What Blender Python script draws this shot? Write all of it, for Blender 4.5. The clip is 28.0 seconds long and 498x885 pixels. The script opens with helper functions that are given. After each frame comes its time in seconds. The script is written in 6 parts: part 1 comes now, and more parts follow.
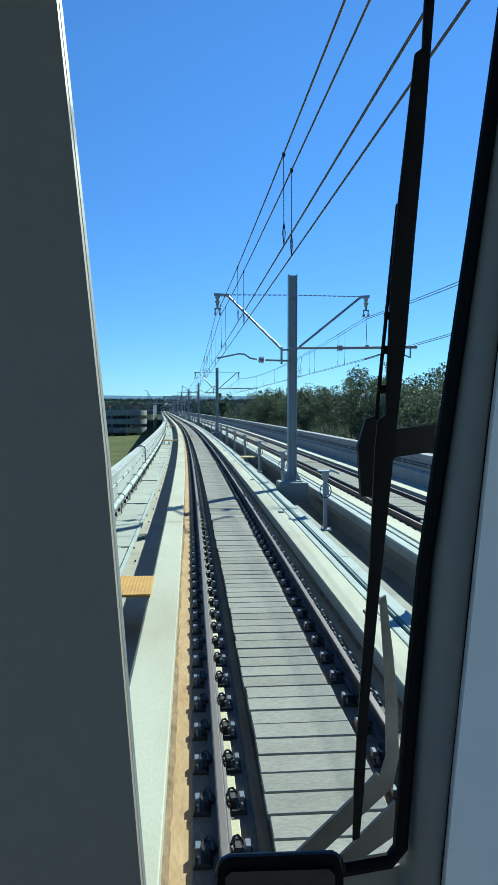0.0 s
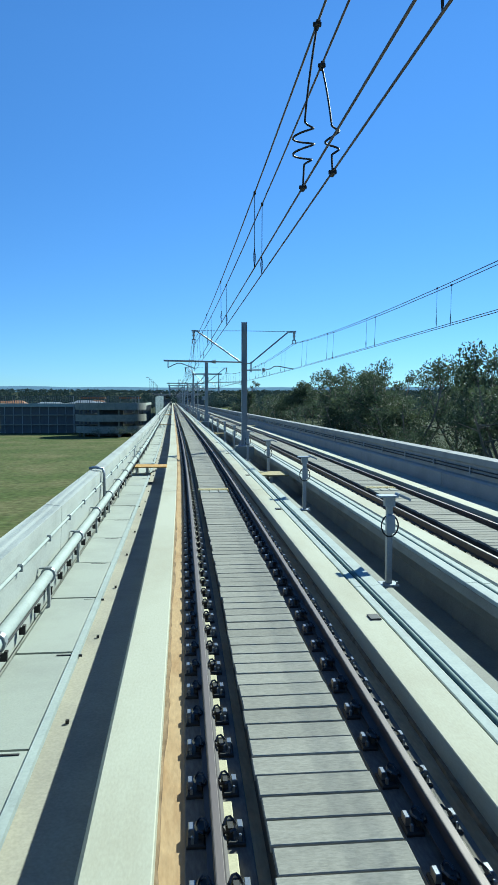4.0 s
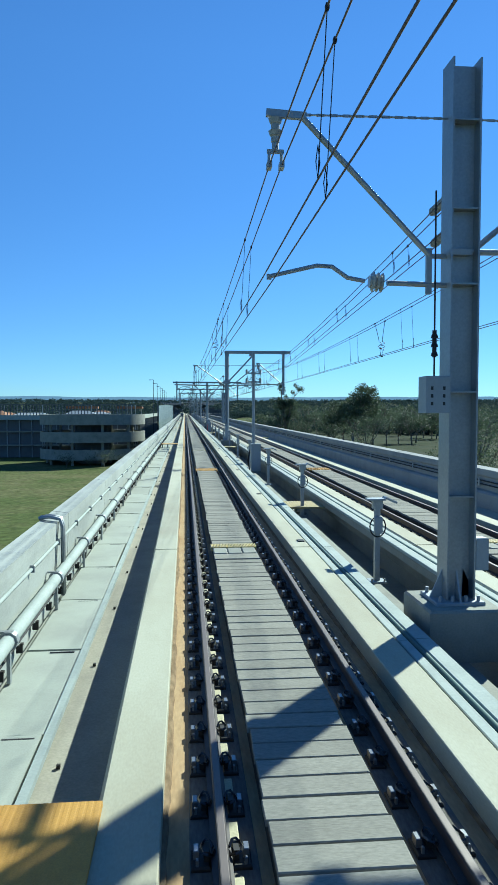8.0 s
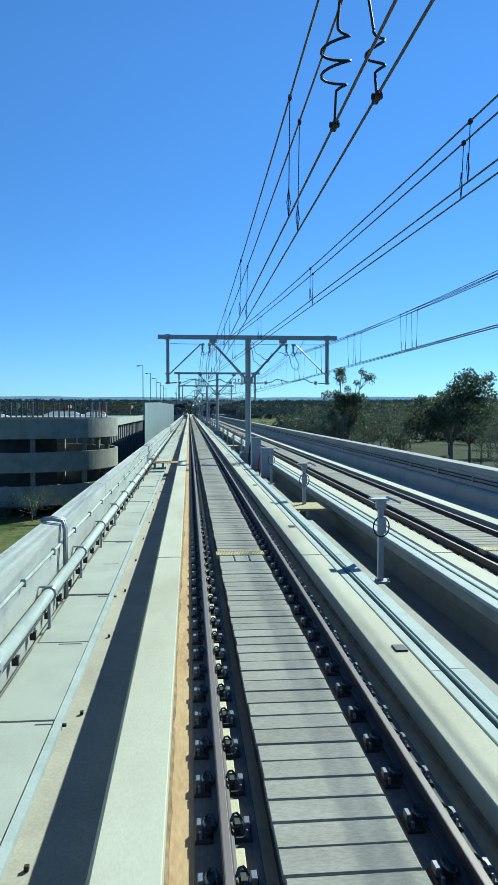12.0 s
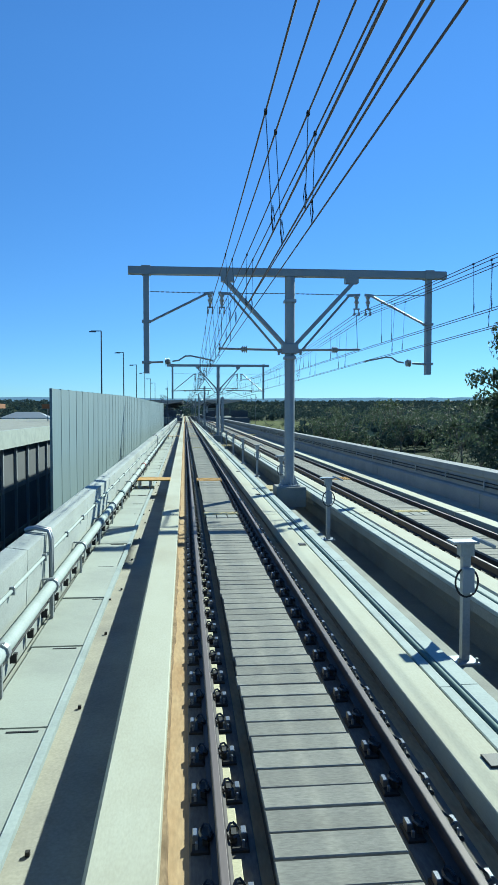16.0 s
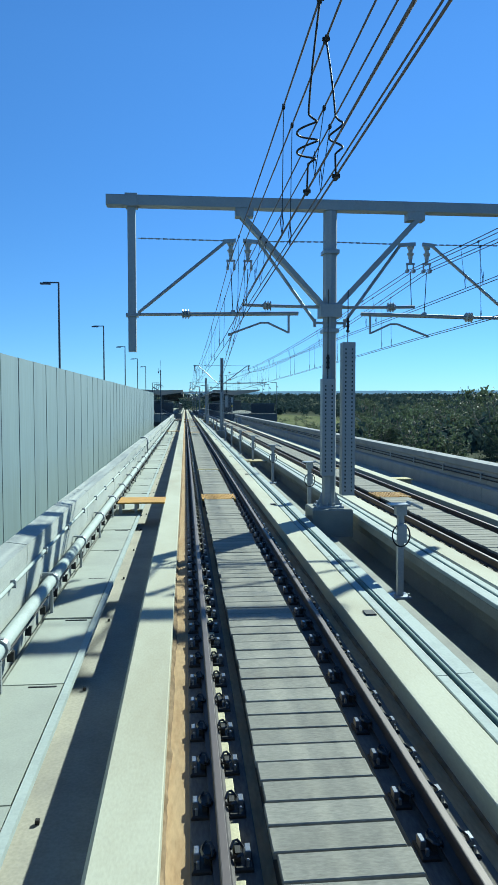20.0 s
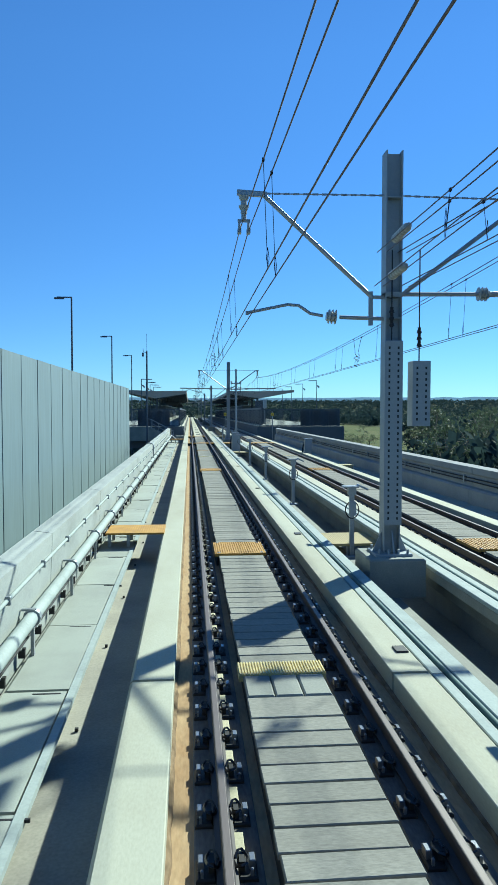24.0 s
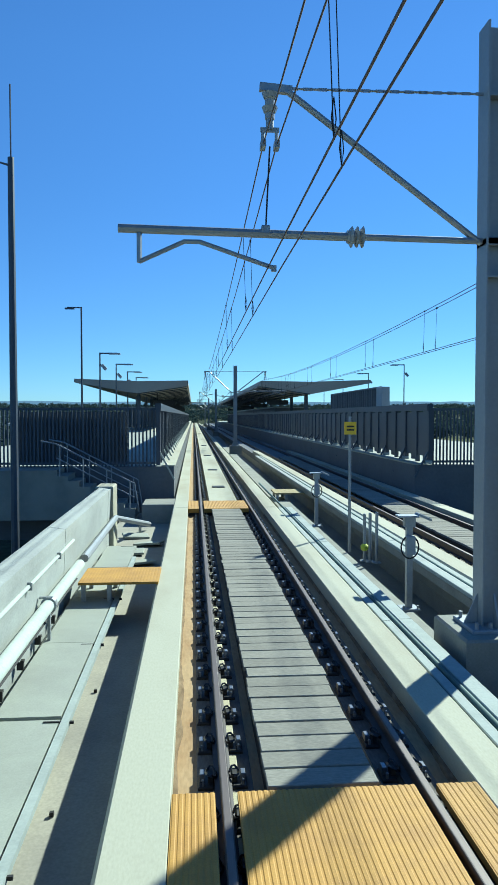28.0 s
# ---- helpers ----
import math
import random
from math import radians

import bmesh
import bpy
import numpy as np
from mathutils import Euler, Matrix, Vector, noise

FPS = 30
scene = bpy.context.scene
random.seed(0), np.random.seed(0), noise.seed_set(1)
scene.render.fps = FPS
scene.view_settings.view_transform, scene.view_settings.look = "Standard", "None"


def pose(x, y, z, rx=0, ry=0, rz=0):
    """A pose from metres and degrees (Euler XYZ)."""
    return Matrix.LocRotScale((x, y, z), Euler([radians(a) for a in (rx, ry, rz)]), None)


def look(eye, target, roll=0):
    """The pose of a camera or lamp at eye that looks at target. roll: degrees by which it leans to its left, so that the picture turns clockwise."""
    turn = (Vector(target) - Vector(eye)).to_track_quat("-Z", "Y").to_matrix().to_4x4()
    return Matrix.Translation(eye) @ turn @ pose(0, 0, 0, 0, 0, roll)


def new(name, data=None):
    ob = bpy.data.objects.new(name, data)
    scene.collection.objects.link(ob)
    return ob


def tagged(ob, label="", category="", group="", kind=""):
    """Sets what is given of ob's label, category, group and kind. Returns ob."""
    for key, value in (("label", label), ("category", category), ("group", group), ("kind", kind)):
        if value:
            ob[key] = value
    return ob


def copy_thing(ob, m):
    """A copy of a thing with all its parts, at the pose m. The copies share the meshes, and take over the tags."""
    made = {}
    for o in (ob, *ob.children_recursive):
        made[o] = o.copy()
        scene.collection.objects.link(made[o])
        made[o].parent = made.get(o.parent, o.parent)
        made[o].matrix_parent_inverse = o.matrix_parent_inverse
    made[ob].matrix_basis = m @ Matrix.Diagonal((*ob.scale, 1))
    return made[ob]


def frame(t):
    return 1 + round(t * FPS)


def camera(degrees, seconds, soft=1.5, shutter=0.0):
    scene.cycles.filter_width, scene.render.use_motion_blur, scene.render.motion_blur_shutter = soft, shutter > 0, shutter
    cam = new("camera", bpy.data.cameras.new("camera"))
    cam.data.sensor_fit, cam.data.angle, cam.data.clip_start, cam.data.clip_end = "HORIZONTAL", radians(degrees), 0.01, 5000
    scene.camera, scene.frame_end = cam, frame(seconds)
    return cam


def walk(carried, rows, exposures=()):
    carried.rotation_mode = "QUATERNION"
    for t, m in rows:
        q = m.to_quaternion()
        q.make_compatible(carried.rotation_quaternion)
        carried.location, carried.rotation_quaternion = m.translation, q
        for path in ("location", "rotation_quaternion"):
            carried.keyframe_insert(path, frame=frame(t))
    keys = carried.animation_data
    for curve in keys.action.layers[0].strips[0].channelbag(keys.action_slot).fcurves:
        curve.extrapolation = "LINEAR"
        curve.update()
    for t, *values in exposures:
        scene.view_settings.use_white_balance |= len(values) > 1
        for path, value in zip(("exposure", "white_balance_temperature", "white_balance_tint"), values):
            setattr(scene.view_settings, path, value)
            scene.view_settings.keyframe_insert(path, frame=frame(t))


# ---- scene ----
EXPOSURE, KELVIN, TINT = 0.94, 6100, -3
F = 1260.0                      # focal length against a half width of 441
cam = camera(math.degrees(2 * math.atan(441 / F)), 28.0, soft=1.3)

# The line: a gentle left-hand bend that ends at Y_BEND, then dead straight to the station.
Y_BEND, R_BEND = 135.0, 2950.0
EYE_OFF, EYE_Z = -0.945, 2.76


def heading(y):
    return max(0.0, (Y_BEND - y) / R_BEND)


def on_line(y, off=0.0, z=0.0):
    """A place beside the track: y along the line, off to the right of the track's centre, z above the rail."""
    h = heading(y)
    return Vector((-R_BEND * h * h / 2 + off * math.cos(h), y - off * math.sin(h), z))


# seconds, metres along the line, heading and tip of the lens in the units of F, the eye beside the track
PATH = [
    (0, -0.5, 283.4, 723.3, -0.945), (0.5, 10.45, 284.2, 721.5, -0.945), (1, 21.3, 283.4, 718.5, -0.945), (2, 42.7, 292.8, 709.3, -0.945), (2.5, 53.1, 296, 709.6, -0.945),
    (3, 63.4, 298.4, 710.2, -0.945), (3.5, 73.5, 300.5, 709.5, -0.945), (5.5, 112.3, 322.5, 705.7, -0.945), (6, 121.8, 323, 705, -0.945), (7, 140.8, 320.5, 724.5, -0.98),
    (8, 159.7, 327.5, 726.5, -0.98), (9, 177.7, 334.5, 727, -0.98), (10, 195.95, 337.5, 733, -0.98), (11, 213.6, 336.5, 727, -0.98), (12, 231.4, 335, 727, -0.98),
    (12.5, 240.1, 334, 727, -0.98), (14.5, 274.6, 328, 731.7, -0.98), (15, 282.8, 328, 731.7, -0.98), (16, 298.7, 327, 729, -0.98), (17, 314.2, 327, 727, -0.98),
    (18, 329, 326.5, 727, -0.98), (19, 343.6, 328, 719.6, -0.98), (20, 357.8, 328, 717, -0.98), (21, 372.4, 329.5, 718.7, -0.98), (21.5, 379.3, 335, 719.7, -0.98),
    (23.5, 408, 336, 731, -0.98), (24, 415.4, 336, 729, -0.98), (25, 429.8, 338, 727, -0.98), (26, 444.5, 339, 734, -0.98), (27, 459.2, 336, 730, -0.98),
    (28, 473.6, 342.5, 737, -0.98)]


def eye_pose(y, vx, vy, off):
    p = on_line(y, off, EYE_Z)
    turn = math.degrees(math.atan((441 - vx) / F))
    tip = math.degrees(math.atan((784 - vy) / F))
    return pose(p.x, p.y, p.z, 90 - tip, 0, -turn)


walk(cam, [(t, eye_pose(*row)) for t, *row in PATH], exposures=[(0.0, EXPOSURE, KELVIN, TINT), (28.0, EXPOSURE, KELVIN, TINT)])

# ---- light: a clear midday sky, the sun ahead to the right ----
SUN_EL, SUN_AZ = 35.0, 40.0     # height, and turn to the right of the line
world = bpy.data.worlds.new("clear_sky")
scene.world = world
world.use_nodes = True
wn = world.node_tree
sky = wn.nodes.new("ShaderNodeTexSky")
sky.sky_type, sky.sun_disc = "NISHITA", False
sky.sun_elevation, sky.sun_rotation = radians(SUN_EL), radians(SUN_AZ)
sky.altitude, sky.air_density, sky.dust_density, sky.ozone_density = 0, 0.8, 0.0, 1.5
deep = wn.nodes.new("ShaderNodeVectorMath")
deep.operation = "MULTIPLY"
deep.inputs[1].default_value = (0.51, 0.865, 1.33)
wn.links.new(sky.outputs[0], deep.inputs[0])
# thin haze evens the sky out between the horizon and the zenith
aim, rise = wn.nodes.new("ShaderNodeTexCoord"), wn.nodes.new("ShaderNodeSeparateXYZ")
wn.links.new(aim.outputs["Generated"], rise.inputs[0])
even = wn.nodes.new("ShaderNodeValToRGB")
even.color_ramp.elements[0].position, even.color_ramp.elements[0].color = 0.0, (0.72, 0.70, 0.68, 1)
even.color_ramp.elements[1].position, even.color_ramp.elements[1].color = 0.6, (1.0, 1.0, 0.98, 1)
for place, tone in ((0.115, (0.76, 0.74, 0.74, 1)), (0.29, (0.85, 0.86, 0.85, 1)), (0.44, (0.97, 0.98, 0.95, 1))):
    even.color_ramp.elements.new(place).color = tone
wn.links.new(rise.outputs[2], even.inputs[0])
hazed = wn.nodes.new("ShaderNodeVectorMath")
hazed.operation = "MULTIPLY"
wn.links.new(deep.outputs[0], hazed.inputs[0])
wn.links.new(even.outputs[0], hazed.inputs[1])
wn.links.new(hazed.outputs[0], wn.nodes["Background"].inputs[0])
wn.nodes["Background"].inputs[1].default_value = 0.070
sun = new("sun", bpy.data.lights.new("sun", "SUN"))
sun.data.energy, sun.data.angle, sun.data.color = 5.0, radians(0.75), (0.94, 0.96, 0.87)
sun_way = Vector((math.sin(radians(SUN_AZ)) * math.cos(radians(SUN_EL)), math.cos(radians(SUN_AZ)) * math.cos(radians(SUN_EL)), math.sin(radians(SUN_EL))))
sun.matrix_world = look(sun_way * 100, (0, 0, 0))


# ---- materials ----
def material(name, colour, rough=0.8, metal=0.0, grain=30.0, vary=0.12, stain=None, stain_scale=0.6, stain_amount=0.5, bump=0.15,
             bump_dist=0.004, piece=0.0, stretch=(1, 1, 1), spec=0.4):
    """A surface with fine grain, broad stains and a little relief, laid out in metres."""
    m = bpy.data.materials.new(name)
    m.use_nodes = True
    n, l = m.node_tree.nodes, m.node_tree.links
    b = n["Principled BSDF"]
    b.inputs["Roughness"].default_value, b.inputs["Metallic"].default_value = rough, metal
    b.inputs["Specular IOR Level"].default_value = spec
    geo = n.new("ShaderNodeNewGeometry")
    scale = n.new("ShaderNodeVectorMath")
    scale.operation = "MULTIPLY"
    scale.inputs[1].default_value = stretch
    l.new(geo.outputs["Position"], scale.inputs[0])
    fine = n.new("ShaderNodeTexNoise")
    fine.inputs["Scale"].default_value, fine.inputs["Detail"].default_value = grain, 4
    l.new(scale.outputs[0], fine.inputs["Vector"])
    broad = n.new("ShaderNodeTexNoise")
    broad.inputs["Scale"].default_value, broad.inputs["Detail"].default_value, broad.inputs["Roughness"].default_value = stain_scale, 6, 0.65
    l.new(scale.outputs[0], broad.inputs["Vector"])
    ramp = n.new("ShaderNodeMapRange")
    ramp.inputs["From Min"].default_value, ramp.inputs["From Max"].default_value = 0.42, 0.72
    ramp.inputs["To Max"].default_value = stain_amount
    l.new(broad.outputs["Fac"], ramp.inputs["Value"])
    mix = n.new("ShaderNodeMix")
    mix.data_type = "RGBA"
    mix.inputs["A"].default_value = (*colour, 1)
    mix.inputs["B"].default_value = (*(stain or [c * 0.62 for c in colour]), 1)
    l.new(ramp.outputs["Result"], mix.inputs["Factor"])
    tone = n.new("ShaderNodeMapRange")
    tone.inputs["To Min"].default_value, tone.inputs["To Max"].default_value = 1 - 1.6 * vary, 1 + 1.6 * vary
    l.new(fine.outputs["Fac"], tone.inputs["Value"])
    last = tone.outputs["Result"]
    if piece:
        info = n.new("ShaderNodeObjectInfo")
        isle = n.new("ShaderNodeNewGeometry")
        add = n.new("ShaderNodeMath")
        l.new(info.outputs["Random"], add.inputs[0]), l.new(isle.outputs["Random Per Island"], add.inputs[1])
        wrap = n.new("ShaderNodeMath")
        wrap.operation = "FRACT"
        l.new(add.outputs[0], wrap.inputs[0])
        lot = n.new("ShaderNodeMapRange")
        lot.inputs["To Min"].default_value, lot.inputs["To Max"].default_value = 1 - piece, 1 + piece
        l.new(wrap.outputs[0], lot.inputs["Value"])
        times = n.new("ShaderNodeMath")
        times.operation = "MULTIPLY"
        l.new(last, times.inputs[0]), l.new(lot.outputs["Result"], times.inputs[1])
        last = times.outputs[0]
    mul = n.new("ShaderNodeVectorMath")
    mul.operation = "SCALE"
    l.new(mix.outputs["Result"], mul.inputs[0]), l.new(last, mul.inputs["Scale"])
    l.new(mul.outputs[0], b.inputs["Base Color"])
    bmp = n.new("ShaderNodeBump")
    bmp.inputs["Strength"].default_value, bmp.inputs["Distance"].default_value = bump, bump_dist
    l.new(fine.outputs["Fac"], bmp.inputs["Height"]), l.new(bmp.outputs[0], b.inputs["Normal"])
    return m


PALE = material("pale_cast_concrete", (0.385, 0.385, 0.30), 0.85, grain=55, vary=0.1, stain=(0.259, 0.231, 0.16), stain_scale=0.55, stain_amount=0.7, stretch=(1, 0.35, 1))
CONC = material("grey_concrete", (0.242, 0.248, 0.215), 0.88, grain=40, vary=0.14, stain=(0.132, 0.132, 0.121), stain_scale=0.8, stain_amount=0.7)
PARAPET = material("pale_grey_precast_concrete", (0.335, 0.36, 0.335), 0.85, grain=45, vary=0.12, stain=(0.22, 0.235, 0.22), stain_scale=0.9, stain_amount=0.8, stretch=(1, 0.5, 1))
# far parapet's concrete, the shade on its inner face put into the colour
SHADY = material("shaded_parapet_concrete", (0.247, 0.259, 0.262), 0.85, grain=40, vary=0.12, stain=(0.165, 0.173, 0.18), stain_scale=0.9, stain_amount=0.7)
DECK = material("deck_concrete", (0.32, 0.305, 0.25), 0.9, grain=35, vary=0.16, stain=(0.19, 0.182, 0.165), stain_scale=0.7, stain_amount=0.7)
BED = material("rust_stained_concrete", (0.38, 0.27, 0.155), 0.9, grain=22, vary=0.2, stain=(0.28, 0.17, 0.085), stain_scale=2.6, stain_amount=0.85, stretch=(1.6, 0.4, 1), bump=0.5, spec=0.15)
GROUT = material("rusty_grout_edge", (0.22, 0.16, 0.10), 0.95, grain=18, vary=0.35, stain=(0.11, 0.075, 0.045), stain_scale=5.0, stain_amount=0.9, stretch=(1.6, 0.5, 1), bump=0.6, spec=0.1)
SHADED_BED = material("shade_toned_concrete", (0.165, 0.155, 0.14), 0.95, grain=26, vary=0.3, stain=(0.11, 0.10, 0.09), stain_scale=2.2, stain_amount=0.8, stretch=(1.6, 0.4, 1), bump=0.5, spec=0.1)
PANEL = material("walkway_panel", (0.303, 0.325, 0.281), 0.8, grain=60, vary=0.1, stain=(0.187, 0.193, 0.176), stain_scale=0.9, stain_amount=0.5, piece=0.08)
PLANK = material("weathered_grey_plank", (0.236, 0.230, 0.198), 0.92, grain=60, vary=0.24, stain=(0.18, 0.172, 0.148), stain_scale=2.2, stain_amount=0.6, piece=0.10, stretch=(0.35, 1, 1), bump=0.45, spec=0.15)
RAIL = material("rusty_rail_steel", (0.055, 0.047, 0.046), 0.6, 0.2, grain=45, vary=0.18, stain=(0.045, 0.033, 0.028), stain_scale=2.5, stretch=(1, 0.3, 1))
RUNNING = material("worn_rail_head", (0.132, 0.107, 0.099), 0.55, 0.25, grain=80, vary=0.12, stretch=(1, 0.1, 1))
IRON = material("dark_cast_iron", (0.034, 0.033, 0.032), 0.55, 0.3, grain=60, vary=0.2)
CLIP = material("clip_steel", (0.05, 0.052, 0.057), 0.3, 0.7, grain=60, vary=0.2)
BOLT = material("bright_bolt_steel", (0.26, 0.275, 0.29), 0.32, 0.6, grain=60, vary=0.15)
PAD = material("pale_insulating_pad", (0.44, 0.41, 0.27), 0.8, grain=60, vary=0.2)
GALV = material("galvanised_steel", (0.3, 0.323, 0.338), 0.45, 0.55, grain=28, vary=0.12, stain=(0.225, 0.247, 0.262), stain_scale=2.2, stain_amount=0.6)
PAINT = material("grey_painted_steel", (0.27, 0.30, 0.32), 0.5, 0.15, grain=22, vary=0.07, stain=(0.225, 0.25, 0.27), stain_scale=1.5)
WIRE = material("weathered_copper_wire", (0.12, 0.095, 0.09), 0.6, 0.3, grain=20, vary=0.04, bump=0.0)
PORCELAIN = material("pale_insulator", (0.33, 0.338, 0.323), 0.3, 0, grain=50, vary=0.08)
PIPE = material("pale_blue_grey_conduit", (0.33, 0.374, 0.352), 0.8, 0.0, grain=30, vary=0.1, stain=(0.231, 0.264, 0.253), stain_scale=1.8, stain_amount=0.7, spec=0.2)
TEAL = material("dark_teal_conduit", (0.05, 0.10, 0.10), 0.6, 0, grain=30, vary=0.15, spec=0.2)
CABLE = material("black_cable", (0.03, 0.03, 0.032), 0.6, 0, grain=40, vary=0.2, spec=0.15)
ORANGE = material("orange_grp_grating", (0.429, 0.231, 0.0413), 0.7, 0, grain=90, vary=0.2, stain=(0.253, 0.121, 0.0275), stain_scale=2.5, stain_amount=0.6)
YELLOW = material("yellow_nosing", (0.56, 0.46, 0.20), 0.45, 0, grain=80, vary=0.16, stain=(0.22, 0.176, 0.077), stain_scale=6, stain_amount=0.6)
PALEMAT = material("sand_coloured_grating", (0.33, 0.264, 0.121), 0.75, 0, grain=80, vary=0.12)
BARRIER = material("noise_barrier_panel", (0.148, 0.208, 0.225), 0.6, 0.0, grain=6, vary=0.1, stain=(0.118, 0.165, 0.185), stain_scale=1.1, stain_amount=0.7, piece=0.03, stretch=(1, 1, 0.12))
DARKSTEEL = material("dark_blue_grey_steel", (0.062, 0.078, 0.10), 0.5, 0.2, grain=20, vary=0.12, piece=0.2)
ROOF = material("bronze_roof_panel", (0.34, 0.30, 0.255), 0.5, 0.1, grain=8, vary=0.15, stain=(0.25, 0.215, 0.18), stain_scale=0.35)
WHITEWALL = material("white_painted_concrete", (0.68, 0.69, 0.68), 0.7, 0, grain=12, vary=0.05, stain=(0.55, 0.56, 0.55), stain_scale=0.3)
SHADEWALL = material("dark_cladding_and_shaded_concrete", (0.10, 0.11, 0.12), 0.7, 0, grain=10, vary=0.12)
GRASS = material("dry_green_grass", (0.072, 0.092, 0.034), 0.95, 0, grain=1.1, vary=0.5, stain=(0.145, 0.13, 0.07), stain_scale=0.09, stain_amount=0.9, bump=0.4, bump_dist=0.2, spec=0.03)
gn = GRASS.node_tree
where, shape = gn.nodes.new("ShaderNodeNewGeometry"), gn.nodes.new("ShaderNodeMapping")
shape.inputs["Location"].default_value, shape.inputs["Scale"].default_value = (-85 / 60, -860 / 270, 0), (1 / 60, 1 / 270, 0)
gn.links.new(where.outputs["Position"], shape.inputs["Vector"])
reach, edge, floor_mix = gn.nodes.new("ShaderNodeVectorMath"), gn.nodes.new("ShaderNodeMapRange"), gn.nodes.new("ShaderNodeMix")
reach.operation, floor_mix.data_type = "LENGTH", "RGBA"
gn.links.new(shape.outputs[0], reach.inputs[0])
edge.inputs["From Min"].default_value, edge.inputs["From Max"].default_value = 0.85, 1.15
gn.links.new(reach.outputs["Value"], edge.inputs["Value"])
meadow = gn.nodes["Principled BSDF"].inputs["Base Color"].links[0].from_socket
axes, east, north, either, dark_mask = (gn.nodes.new("ShaderNode" + k) for k in ("SeparateXYZ", "MapRange", "MapRange", "Math", "Math"))
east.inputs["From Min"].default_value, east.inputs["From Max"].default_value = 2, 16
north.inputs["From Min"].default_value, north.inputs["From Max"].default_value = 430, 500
either.operation, dark_mask.operation = "MAXIMUM", "MULTIPLY"
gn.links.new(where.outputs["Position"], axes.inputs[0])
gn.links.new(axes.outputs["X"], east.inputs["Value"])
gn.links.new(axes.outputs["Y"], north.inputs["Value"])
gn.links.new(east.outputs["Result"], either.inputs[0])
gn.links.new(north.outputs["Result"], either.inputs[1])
gn.links.new(either.outputs[0], dark_mask.inputs[0])
gn.links.new(edge.outputs["Result"], dark_mask.inputs[1])
gn.links.new(dark_mask.outputs[0], floor_mix.inputs["Factor"])
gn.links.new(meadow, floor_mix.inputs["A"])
dark_floor = gn.nodes.new("ShaderNodeMix")      # the meadow colour multiplied darker, for ground outside the meadow
dark_floor.data_type, dark_floor.blend_type = "RGBA", "MULTIPLY"
dark_floor.inputs["Factor"].default_value, dark_floor.inputs["B"].default_value = 1.0, (0.42, 0.46, 0.62, 1)
gn.links.new(meadow, dark_floor.inputs["A"])
gn.links.new(dark_floor.outputs["Result"], floor_mix.inputs["B"])
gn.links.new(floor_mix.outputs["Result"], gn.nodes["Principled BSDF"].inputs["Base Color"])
BARK = material("pale_gum_bark", (0.182, 0.16, 0.132), 0.9, 0, grain=9, vary=0.2, stain=(0.099, 0.0825, 0.066), stain_scale=1.5)
LEAF = material("gum_leaves", (0.058, 0.086, 0.052), 0.6, 0, grain=1.3, vary=0.25, stain=(0.068, 0.082, 0.038), stain_scale=0.4, stain_amount=0.8, piece=0.35)
# bluer leaf colour stands in for the haze over distant woods
WOODS = material("haze_tinted_bushland", (0.036, 0.060, 0.060), 0.9, 0, grain=0.7, vary=0.15, stain=(0.042, 0.064, 0.052), stain_scale=0.02, stain_amount=0.8, piece=0.16, spec=0.02)
for leafy in (LEAF, WOODS):     # sunlight shines through leaves
    nt = leafy.node_tree
    thin, half = nt.nodes.new("ShaderNodeBsdfTranslucent"), nt.nodes.new("ShaderNodeMixShader")
    half.inputs[0].default_value = 0.4 if leafy is LEAF else 0.3
    nt.links.new(nt.nodes["Principled BSDF"].inputs["Base Color"].links[0].from_socket, thin.inputs[0])
    nt.links.new(nt.nodes["Principled BSDF"].outputs[0], half.inputs[1])
    nt.links.new(thin.outputs[0], half.inputs[2])
    nt.links.new(half.outputs[0], nt.nodes["Material Output"].inputs[0])
RED = material("red_sleeve", (0.5, 0.06, 0.05), 0.6)
SIGN = material("yellow_sign", (0.75, 0.5, 0.04), 0.5)
BLACK = material("black_paint", (0.02, 0.02, 0.02), 0.5)
LIME = material("lime_cap", (0.55, 0.62, 0.05), 0.5)
ROOFTILE = material("terracotta_roof", (0.22, 0.0935, 0.0385), 0.8, grain=3)


